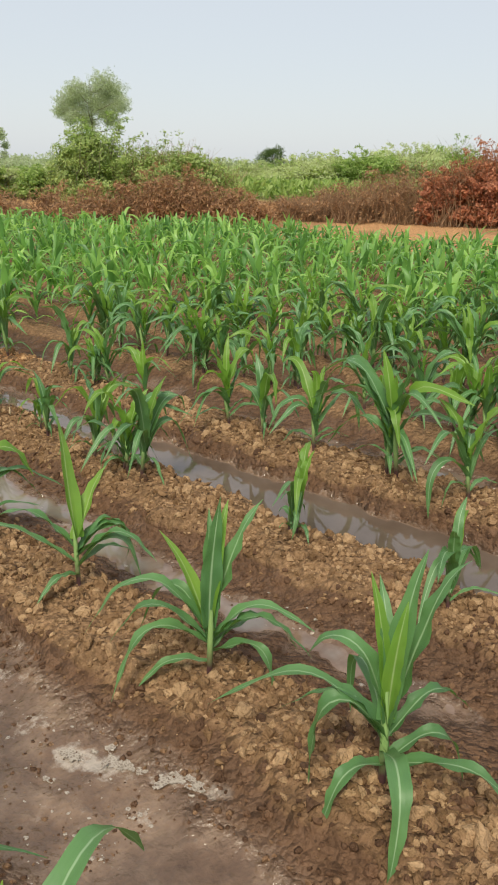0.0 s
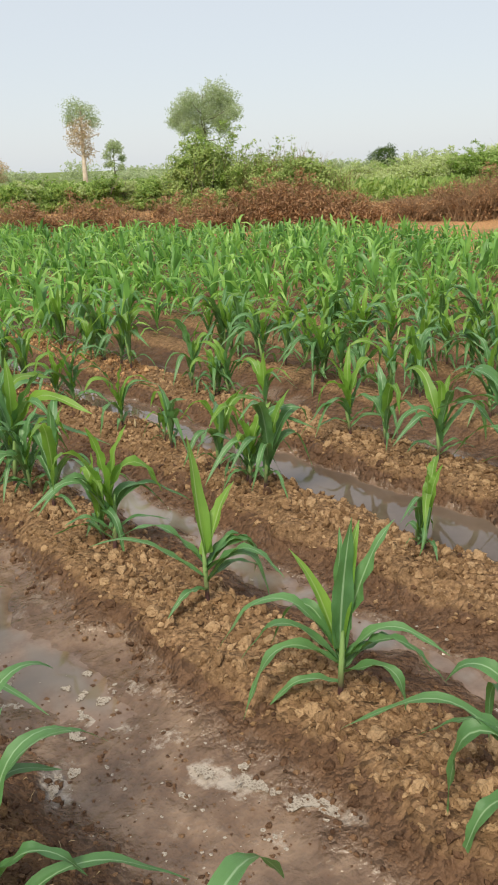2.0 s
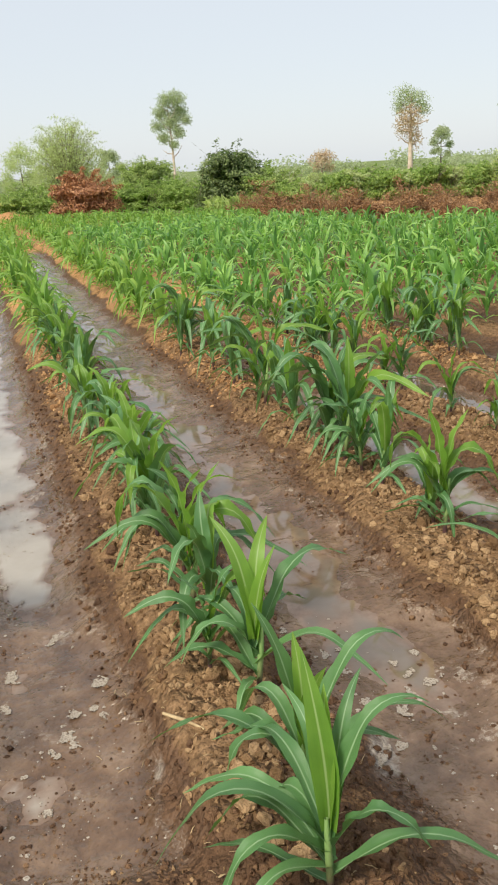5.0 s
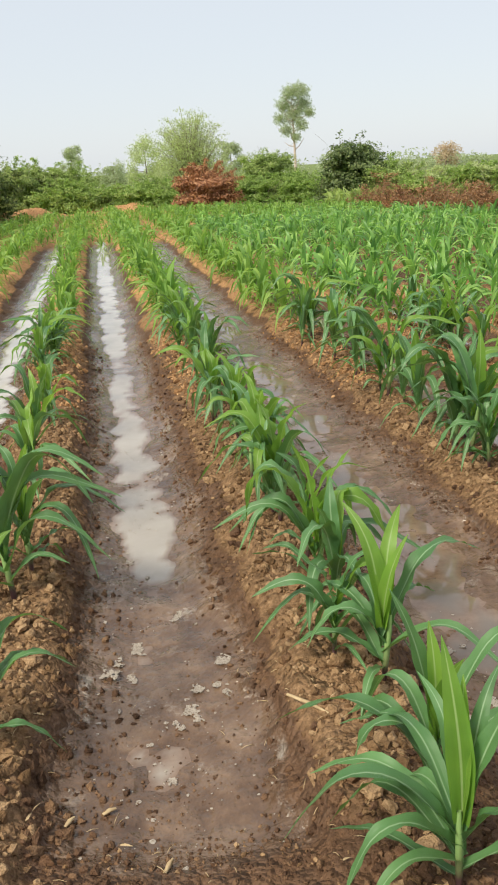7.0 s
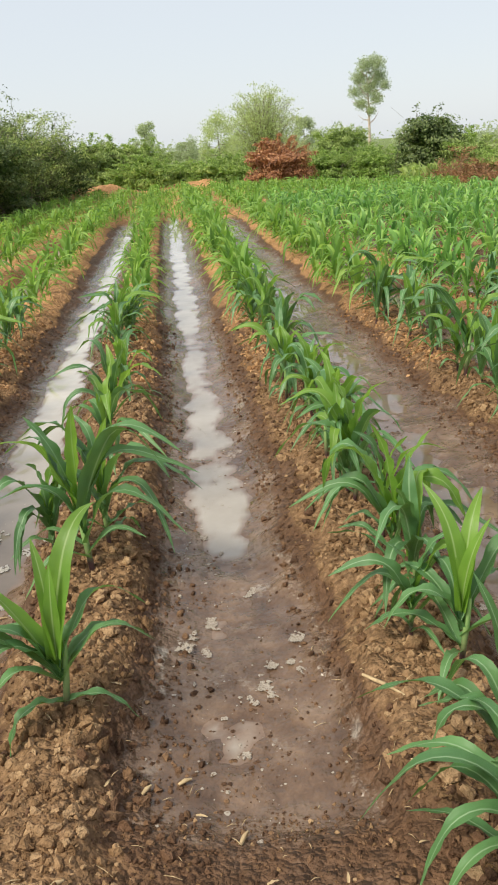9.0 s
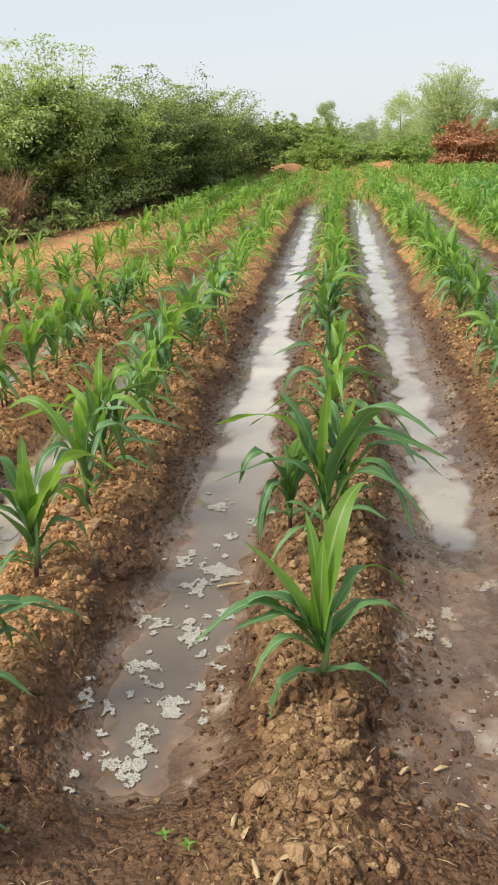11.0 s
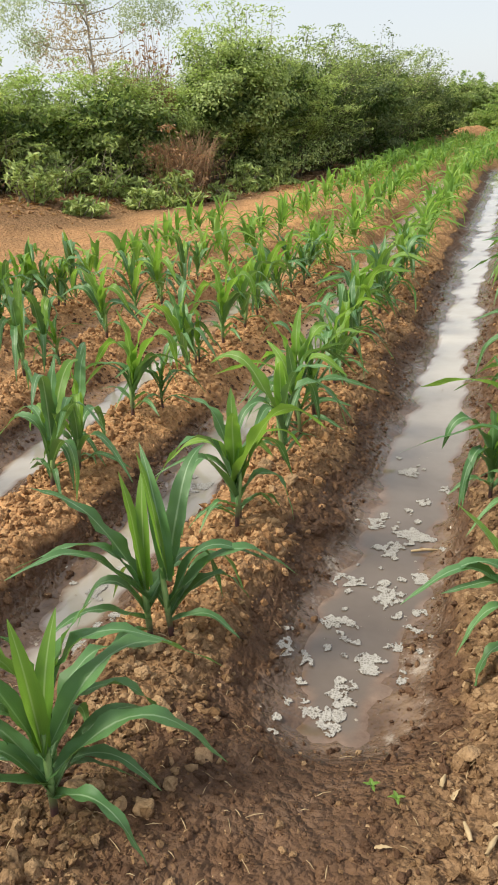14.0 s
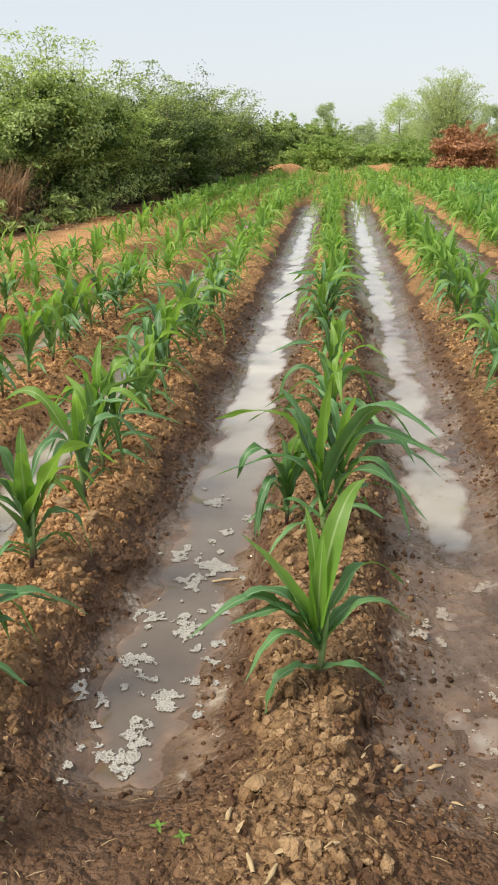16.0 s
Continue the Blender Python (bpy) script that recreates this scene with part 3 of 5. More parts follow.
# plants beside the path, leaf by leaf: turn (0 across the line of sight, 90 away), foot, length, rise, droop, bend, width (cm), young
TENDED = [
    (0.21, 1.03, 0.30, "maize plant with one long blade arching over the furrow", [
        (46, 13, 48, 46, 105, 0.5, 4.4, 0), (20, 9, 26, 35, 80, 0.5, 3.4, 0), (190, 9, 26, 40, 100, 0.5, 3.4, 0), (250, 8, 24, 35, 90, 0.5, 3.2, 0), (100, 14, 18, 84, 10, 0.7, 3.2, 1), (150, 11, 22, 55, 80, 0.5, 3.2, 0)]),
    (0.15, 1.43, 0.38, "stout maize plant with broad pale upright blades at a ridge end", [
        (84, 18, 28, 86, 15, 0.7, 3.87, 1), (130, 17, 26, 74, 70, 0.7, 3, 0), (66, 16, 28, 78, 60, 0.8, 3.4, 0), (30, 17, 33, 80, 120, 0.75, 3.4, 0), (185, 13, 40, 55, 115, 0.5, 3.7, 0), (205, 11, 31, 48, 115, 0.5, 3.2, 0),
        (220, 8, 26, 35, 95, 0.5, 2.8, 0), (170, 4, 24, 25, 55, 0.6, 2.4, 0), (335, 12, 24, 66, 130, 0.6, 3.2, 0), (357, 6, 36, 42, 75, 0.5, 3.1, 0), (48, 18, 22, 86, 12, 0.7, 3.17, 1)]),
    (0.185, 1.62, 0.40, "maize plant with one tall upright blade behind a stout one", [
        (150, 17, 31, 80, 20, 0.8, 4.0, 0), (20, 17, 34, 72, 120, 0.75, 3.8, 0), (170, 10, 38, 50, 90, 0.5, 3.4, 0), (195, 13, 28, 60, 140, 0.5, 3.2, 0),
        (10, 10, 36, 52, 100, 0.6, 3.4, 0), (300, 18, 22, 80, 30, 0.7, 3.34, 1), (120, 19, 20, 84, 20, 0.7, 3.4, 1)]),
    (0.215, 2.02, 0.40, "maize plant with blades arching over the wet furrow", [
        (126, 18, 28, 82, 50, 0.7, 3.87, 1), (72, 18, 27, 82, 60, 0.7, 3.7, 1), (36, 15, 42, 62, 95, 0.55, 3.8, 0), (185, 13, 26, 66, 130, 0.5, 3.3, 0),
        (340, 10, 36, 45, 80, 0.5, 3.2, 0), (170, 7, 26, 40, 85, 0.5, 2.9, 0), (250, 5, 20, 30, 70, 0.5, 2.5, 0), (48, 19, 20, 85, 20, 0.7, 3.2, 1)]),
    (1.075, 1.04, 0.48, "tall maize plant with broad blue-green blades and drooping lower leaves", [
        (60, 19, 34, 82, 25, 0.8, 5.8, 0), (45, 18, 36, 72, 60, 0.85, 5, 0), (170, 18, 30, 76, 140, 0.65, 4.4, 0), (195, 14, 34, 58, 150, 0.4, 4.4, 0), (114, 19, 28, 80, 40, 0.7, 4.2, 0),
        (180, 13, 44, 50, 90, 0.45, 3, 0), (230, 7, 24, 25, 100, 0.4, 3.4, 0), (290, 10, 34, 35, 115, 0.4, 4.2, 0), (350, 7, 34, 25, 55, 0.5, 3.4, 0), (126, 20, 26, 78, 15, 0.7, 3.17, 1), (84, 20, 22, 86, 10, 0.7, 3.17, 1)]),
    (1.10, 1.58, 0.42, "maize plant with a fan of upright yellow-green blades", [
        (96, 17, 31, 88, 10, 0.8, 4.8, 0), (72, 17, 28, 82, 20, 0.8, 3.87, 1), (45, 17, 32, 70, 30, 0.8, 4.6, 0), (135, 15, 25, 62, 30, 0.7, 3.34, 1), (120, 17, 27, 78, 25, 0.8, 3.8, 0), (180, 14, 40, 60, 120, 0.55, 3.4, 0),
        (195, 11, 34, 40, 110, 0.45, 3.4, 0), (350, 12, 30, 45, 90, 0.5, 3.6, 0), (335, 8, 28, 36, 120, 0.5, 3, 0), (205, 5, 20, 25, 80, 0.5, 2.5, 0)]),
    (1.115, 2.15, 0.40, "yellow-green maize plant with two broad folded blades", [
        (132, 19, 31, 76, 25, 0.8, 4.4, 1), (45, 18, 22, 62, 45, 0.7, 4.4, 1), (175, 14, 30, 52, 80, 0.6, 3.2, 0), (185, 9, 36, 42, 60, 0.7, 2.8, 0),
        (345, 12, 28, 45, 90, 0.55, 3.2, 0), (25, 8, 20, 35, 70, 0.5, 2.6, 0), (230, 5, 17, 25, 70, 0.5, 2.2, 0)]),
    (-0.697, 2.01, 0.42, "maize plant with a bright yellow-green heart at the dry ridge end", [
        (62, 19, 34, 80, 95, 0.8, 4.8, 1), (150, 15, 26, 58, 25, 0.7, 4.4, 1), (112, 19, 24, 82, 30, 0.7, 3.4, 1), (180, 12, 36, 56, 95, 0.55, 3.6, 0), (20, 15, 32, 66, 115, 0.6, 3.8, 0),
        (350, 11, 28, 58, 105, 0.6, 3.2, 0), (195, 14, 24, 60, 80, 0.5, 3.2, 0), (205, 5, 22, 30, 110, 0.45, 2.8, 0), (335, 5, 20, 25, 70, 0.5, 2.5, 0), (80, 20, 18, 86, 10, 0.7, 3, 1)]),
    (-1.545, 1.858, 0.42, "maize plant leaning over its twin, with long outer blades", [
        (139.2, 18, 34, 62, 45, 0.7, 4.2, 0), (182, 15, 36, 55, 70, 0.6, 3.8, 0), (120, 19, 24, 80, 20, 0.7, 3.52, 1), (195, 8, 28, 38, 60, 0.6, 2.8, 0), (60, 18, 26, 80, 25, 0.7, 3.17, 1), (220, 5, 20, 30, 70, 0.5, 2.5, 0)]),
    (-1.500, 1.880, 0.42, "maize plant with a broad blade arching away from its twin", [
        (48, 19, 34, 66, 70, 0.8, 4.8, 0), (126, 20, 26, 80, 20, 0.7, 3.7, 1), (350, 12, 38, 46, 95, 0.5, 3.6, 0), (78, 20, 30, 80, 30, 0.7, 4, 0), (330, 6, 18, 25, 70, 0.5, 2.4, 0)]),
    (-1.51, 1.33, 0.42, "low maize plant with wide drooping blades at a ridge foot", [
        (10, 17, 44, 55, 100, 0.5, 4.4, 0), (345, 12, 38, 40, 95, 0.5, 3.8, 0), (138, 17, 32, 70, 60, 0.7, 4.2, 0), (48, 19, 22, 72, 20, 0.7, 3.34, 1), (190, 10, 34, 42, 90, 0.5, 3.4, 0), (300, 7, 24, 30, 80, 0.5, 3, 0), (108, 20, 22, 84, 10, 0.7, 3.17, 1)]),
]


def tend():
    """The plants that the path passes nearest."""
    for seed, (x, y, tall, label, leaves) in enumerate(TENDED):
        rng, other = np.random.default_rng(900 + seed), np.random.default_rng(950 + seed)
        made = []
        fill = [(other.choice((25, 155)) + other.normal(0, 22), other.uniform(6, 15), other.uniform(24, 36), other.uniform(45, 72), other.uniform(90, 145), 0.5, 3.2, 0) for _ in range(4)]
        for az, foot, long, rise, droop, at, width, young in leaves + fill:
            v, q, uv = blade(rng, long / (88 if young else 94), width / (78 if young else 82), radians(rise), radians(droop), rng.uniform(-0.5, 0.5), 2.8 if young else 2.2, 18, 4, at, 0.28 if young else rng.uniform(0.18, 0.3), 0.07 if young else 0.22, 1.0 if young else 0.6)
            made.append(((turned(v, radians(az), (0, 0, foot / 118)), q, uv), young))
        root = maize_root(rng, tall, made)
        root.matrix_basis = pose(x, y, float(height(x, y)) - 0.012, 0, 0, -math.degrees(polar(x, y)[0]))
        tagged(root, label, "maize plant", "maize plants in rows")


KINDS = [(0.20, 7), (0.26, 8), (0.31, 9), (0.31, 9), (0.36, 10), (0.36, 10), (0.36, 11), (0.40, 10), (0.40, 10), (0.40, 11), (0.40, 12), (0.44, 11), (0.44, 12), (0.44, 11), (0.48, 12), (0.48, 11)]
# place along its row and height of the plants near the path: row, then pairs
NEAR = {
    -2.95: [(2.6, 0.36), (3.1, 0.40), (3.66, 0.44), (3.9, 0.36), (4.46, 0.40), (4.9, 0.36), (5.29, 0.40), (5.7, 0.36)],
    -2.22: [(1.9, 0.36), (2.58, 0.38), (2.75, 0.36), (3.27, 0.40), (3.85, 0.38), (4.0, 0.3), (4.43, 0.42), (4.74, 0.40), (5.0, 0.36), (5.3, 0.38), (5.6, 0.34), (5.89, 0.38)],
    -1.52: [(1.38, 0.34), (2.42, 0.38), (2.47, 0.30), (2.93, 0.36), (3.2, 0.36), (3.36, 0.40), (3.45, 0.36), (3.8, 0.34), (4.05, 0.36), (4.3, 0.34), (4.52, 0.38), (4.71, 0.36), (5.1, 0.36), (5.35, 0.36), (5.59, 0.36)],
    -0.69: [(2.66, 0.46), (2.80, 0.40), (3.54, 0.37), (3.94, 0.36), (4.5, 0.32), (5.2, 0.33)],
    0.17: [(2.12, 0.30), (2.33, 0.34), (2.47, 0.40), (2.68, 0.34), (2.98, 0.42), (3.12, 0.36), (3.41, 0.40), (3.6, 0.34), (3.97, 0.40), (4.3, 0.38), (4.6, 0.4), (5.0, 0.4), (5.35, 0.38)],
    1.1: [(2.68, 0.40), (2.75, 0.30), (3.16, 0.38), (3.29, 0.32), (3.5, 0.46), (3.63, 0.46), (3.98, 0.42), (4.32, 0.34), (4.53, 0.46), (5.0, 0.42), (5.5, 0.4)],
    1.84: [(1.33, 0.28), (1.95, 0.30), (1.98, 0.17), (2.75, 0.40), (2.84, 0.34), (3.08, 0.36), (3.46, 0.28), (3.87, 0.30), (4.4, 0.34), (5.0, 0.36)],
    2.58: [(1.2, 0.4), (1.72, 0.38), (2.04, 0.48), (2.09, 0.4), (2.49, 0.38), (2.78, 0.34), (3.03, 0.38), (3.57, 0.30), (3.96, 0.32), (4.06, 0.28), (4.28, 0.38), (4.96, 0.44)],
}


def sow():
    rng = np.random.default_rng(7)
    spots = []
    for row in ROWS:
        near = NEAR.get(round(float(row), 2), [])
        spots += [(row + rng.normal(0, 0.02), y, h * (1.06 if row == 0.17 else 1.1)) for y, h in near]
        spots += [(row + rng.normal(0, 0.04), y + rng.uniform(0.05, 0.12), h * rng.uniform(0.7, 0.95)) for y, h in near if y > 2.4 and rng.random() < (0.2 if row == -0.69 else 0.5)]
        y = near[-1][0] + 0.35 if near else (1.0 if row > 0 else 3.4)
        while y < 30:
            if in_field(np.array(row), np.array(y + 0.3)) > 0.6 and rng.random() > 0.06:
                weak = (0.85 if row < -2.5 and y > 5.8 else 0.78 if row == -0.69 and y > 5.5 else 0.88 if row < 0 and y > 5.5 else 1.0) * float(np.interp(math.hypot(row + 0.3, y - 0.3), [11, 15, 23, 28], [1.0, 0.9, 0.72, 0.62]))
                side = 0.05 if y < 11 or (row < 1.5 and y < 16) else 0.14
                spots.append((row + rng.normal(0, side), y, float(np.clip(rng.normal(0.42, 0.045), 0.29, 0.52)) * weak))
                if rng.random() < (0.65 if row > 1.5 else 0.45):
                    spots.append((row + rng.normal(0, 0.02 + side), y + 0.07, float(rng.uniform(0.31, 0.45)) * weak))
            y += rng.uniform(0.09, 0.17) if y > 12.5 else rng.uniform(0.13, 0.27) if row > 1.5 or y < 7 else rng.uniform(0.12, 0.22) if row > 0 else rng.uniform(0.16, 0.34)
    for x in (-3.3, -2.58, -1.87, -1.05, -0.29, 0.62, 1.47, 2.2):
        y = 15.5 if x > -2 else 13.5
        while y < 29:
            y += rng.uniform(0.14, 0.4)
            if in_field(np.array(x), np.array(y + 0.3)) > 0.6:
                spots.append((x + rng.normal(0, 0.12), y, float(rng.uniform(0.22, 0.34))))
    return sorted(spots, key=lambda p: math.hypot(p[0] + 0.3, p[1] - 0.3))


def plant_maize():
    stock = [maize_plant(100 + k, tall, count) for k, (tall, count) in enumerate(KINDS)]
    rng = np.random.default_rng(11)
    spots = sow()
    used = set()
    for x, y, h in spots[:290]:
        order = sorted(range(len(KINDS)), key=lambda k: abs(KINDS[k][0] - h) + rng.uniform(0, 0.03))
        k = order[0]
        z = float(height(x, y)) - 0.012
        m = Matrix.LocRotScale((x, y, z), Euler((rng.normal(0, 0.06), rng.normal(0, 0.06), rng.normal(0, 0.85) + math.pi * rng.integers(2))), None)
        s = h / KINDS[k][0] * rng.uniform(0.95, 1.05)
        if k not in used:
            used.add(k)
            stock[k].matrix_basis = m @ Matrix.Scale(s, 4)
        else:
            copy = copy_thing(stock[k], m)
            copy.scale = (s, s, s)
    for k, ob in enumerate(stock):
        if k not in used:
            for o in (*ob.children, ob):
                bpy.data.objects.remove(o)
    kinds = [merged([p for p, _ in maize_leaves(np.random.default_rng(300 + k), 0.4, 8, True)]) for k in range(10)]
    small = [merged([p for p, _ in maize_leaves(np.random.default_rng(340 + k), 0.4, 6, True)]) for k in range(10)]
    rest = np.array(spots[290:])
    zs = height(rest[:, 0], rest[:, 1])
    thin = (rest[:, 0] < 1.6 - 0.02 * rest[:, 1]) | (rest[:, 1] > 19)
    for mat, keep, label in ((FAR_MAIZE, ~thin, "dense rows of young green maize farther off in the field"), (THIN_MAIZE, thin, "thinner yellow-green maize rows on the drier side of the field")):
        pieces = []
        for (x, y, h), z in zip(rest[keep], zs[keep]):
            v, f, _ = (kinds if math.hypot(x + 0.3, y - 0.3) < 13 else small)[rng.integers(10)]
            pieces.append((turned(v * h / 0.4, rng.normal(0, 0.8) + math.pi * rng.integers(2), (x, y, z - 0.01)), f))
        v, f, _ = merged(pieces)
        tagged(new("maize_crop", mesh_of("maize_crop", v, f, mat, True)), label, "maize crop", kind="stuff")


tend()
plant_maize()


# ---- bushes, trees and weeds ----
def leaves_at(rng, c, size, hang=0.0, flat=0.3):
    """Folded leaves at the places c; flat: how far they lie level."""
    n = len(c)
    a = rng.normal(size=(n, 3)) * (1, 1, 1 - 0.7 * flat) + (0, 0, -hang)
    a /= np.linalg.norm(a, axis=1)[:, None]
    b = np.cross(rng.normal(size=(n, 3)) * (1 - flat) + (0, 0, 1.5 * flat), a)
    b /= np.linalg.norm(b, axis=1)[:, None] + 1e-9
    s = size * rng.uniform(0.6, 1.4, n)[:, None]
    up = np.cross(a, b) * s * 0.18
    v = np.stack([c - a * s * 0.68, c + b * s * 0.26 + up, c + a * s * 0.68, c - b * s * 0.26 + up], 1).reshape(-1, 3)
    return v, np.arange(4 * n).reshape(-1, 4)


def foliage(rng, lobes, count, size, hang=0.0, hollow=0.55, flat=0.25, fuzz=0.06):
    """Small folded leaves through a set of uneven lobes (x, y, z, rx, ry, rz)."""
    lobes = np.array(lobes, float)
    weight = lobes[:, 3] * lobes[:, 4] + lobes[:, 3] * lobes[:, 5]
    pick = rng.choice(len(lobes), count, p=weight / weight.sum())
    d = rng.normal(size=(count, 3))
    d /= np.linalg.norm(d, axis=1)[:, None]
    swell = 1 + 0.28 * np.sin(d[:, 0] * 5 + pick) * np.sin(d[:, 1] * 6 + 2 * pick) + 0.2 * np.sin(d[:, 2] * 9 + d[:, 0] * 7 + pick)
    r = (hollow + (1 - hollow) * rng.random(count) ** 0.6) * swell + rng.exponential(fuzz, count)
    c = lobes[pick, :3] + d * r[:, None] * lobes[pick, 3:]
    return leaves_at(rng, c[c[:, 2] > 0.03], size, hang, flat)


def clumped(rng, lobes, count, size, clump=0.2, each=60, flat=0.4):
    """Leaves in many small tufts over the outside of the lobes, turned outwards and up."""
    lobes = np.array(lobes, float)
    weight = lobes[:, 3] * lobes[:, 4] + lobes[:, 3] * lobes[:, 5]
    m = max(6, count // each)
    pick = rng.choice(len(lobes), m, p=weight / weight.sum())
    d = rng.normal(size=(m, 3)) + (0, 0, 0.35)
    d /= np.linalg.norm(d, axis=1)[:, None]
    centre = lobes[pick, :3] + d * lobes[pick, 3:] * rng.uniform(0.7, 1.04 + 0.12 * (each > 200), m)[:, None]
    reach = clump * rng.uniform(0.5, 1.4, m)
    g = rng.normal(size=(m, each, 3))
    g /= np.linalg.norm(g, axis=2)[:, :, None]
    g = g * rng.random((m, each, 1)) ** 0.45
    c = (centre[:, None] + g * reach[:, None, None] * (1, 1, 0.5)).reshape(-1, 3)
    n = np.repeat(d, each, 0) * 0.55 + g.reshape(-1, 3) * 0.5 + (0, 0, flat) + rng.normal(0, 0.33, (m * each, 3))
    keep = c[:, 2] > 0.02
    c, n = c[keep], n[keep]
    n /= np.linalg.norm(n, axis=1)[:, None]
    a = np.cross(n, rng.normal(size=n.shape))
    a /= np.linalg.norm(a, axis=1)[:, None] + 1e-9
    b = np.cross(n, a)
    s = size * rng.uniform(0.6, 1.4, len(c))[:, None]
    v = np.stack([c - a * s * 0.6, c + b * s * 0.3 + n * s * 0.12, c + a * s * 0.6, c - b * s * 0.3 + n * s * 0.12], 1).reshape(-1, 3)
    return v, np.arange(4 * len(c)).reshape(-1, 4)


def sprays(rng, wide, tall, deep, count, each, size, hang=0.0, flat=0.5, thick=0.008, ragged=0.3, tight=1.0, tier=0.6, low=0.35):
    """Arching branches that carry leaves along their outer part: leaves, then wood."""
    places, wood = [], []
    for _ in range(count):
        az, rr = rng.uniform(0, 6.28), math.sqrt(rng.random())
        x, y = math.cos(az) * rr * wide / 2, math.sin(az) * rr * deep / 2
        z = tall * (0.30 + 0.70 * math.sqrt(max(0.0, 1 - 0.9 * rr * rr))) * rng.uniform(1 - ragged, 1 + 0.25 * ragged)
        if rng.random() < low:
            z *= rng.uniform(0.25, 0.8)
        p0, p2 = np.array([x * 0.2, y * 0.2, -0.03]), np.array([x, y, z])
        p1 = np.array([x * 0.45 + rng.normal(0, 0.05 * wide), y * 0.45, z * rng.uniform(0.75, 1.1)])
        t = 1 - 0.7 * rng.random(each)[:, None] ** 1.4
        line = (1 - t) ** 2 * p0 + 2 * t * (1 - t) * p1 + t**2 * p2
        places.append(line + rng.normal(size=(each, 3)) * (0.02 * tall + 0.025) * tight * (1.3, 1.3, tier))
        u = np.linspace(0, 1, 5)[:, None]
        wood.append(tube((1 - u) ** 2 * p0 + 2 * u * (1 - u) * p1 + u**2 * p2, thick * np.linspace(1, 0.2, 5), 3))
    c = np.concatenate(places)
    return leaves_at(rng, c[c[:, 2] > 0.02], size, hang, flat), wood


def twigs(rng, count, spread, tall, thick=0.008, base=0.1):
    """Bare stems that rise and splay from the base, each with a side shoot."""
    pieces = []
    for _ in range(count):
        az, out = rng.uniform(0, 6.28), spread * rng.uniform(0.2, 1.0)
        p0 = np.array([rng.normal(0, base), rng.normal(0, base), -0.02])
        p2 = np.array([math.cos(az) * out, math.sin(az) * out * 0.8, tall * rng.uniform(0.5, 1.05)])
        p1 = (p0 + p2) / 2 + (*rng.normal(0, 0.12 * spread, 2), 0.12 * tall)
        pts = [p0, p1, p2]
        pieces.append(tube(pts, (thick, thick * 0.7, thick * 0.25), 3))
        q = p1 + (p2 - p1) * rng.uniform(0, 0.5)
        pieces.append(tube([q, q + (*rng.normal(0, 0.25 * spread, 2), rng.uniform(-0.05, 0.25) * tall)], (thick * 0.5, thick * 0.2), 3))
    return pieces


def heap(rng, wide, tall, deep, n):
    """Lobes of a shrub of that size."""
    out = []
    for _ in range(n):
        r = rng.uniform(0.22, 0.36)
        x, y = rng.uniform(-0.5 + r * 0.8, 0.5 - r * 0.8) * wide, rng.uniform(-0.35, 0.35) * deep
        top = tall * (1 - 1.1 * (x / wide) ** 2 * 1.6) * rng.uniform(0.72, 1.0)
        rz = max(0.3 * top, 0.1)
        out.append((x, y, top - rz, wide * r, deep * r * 1.2, rz))
        out.append((x, y, max(top - 2 * rz, 0.1) * 0.7, wide * r * 1.1, deep * r * 1.2, rz))
    return out


def spot(az, dist):
    a = radians(az)
    x, y = STAND[0] + dist * math.sin(a), STAND[1] + dist * math.cos(a)
    return x, y, float(height(x, y)) - 0.03


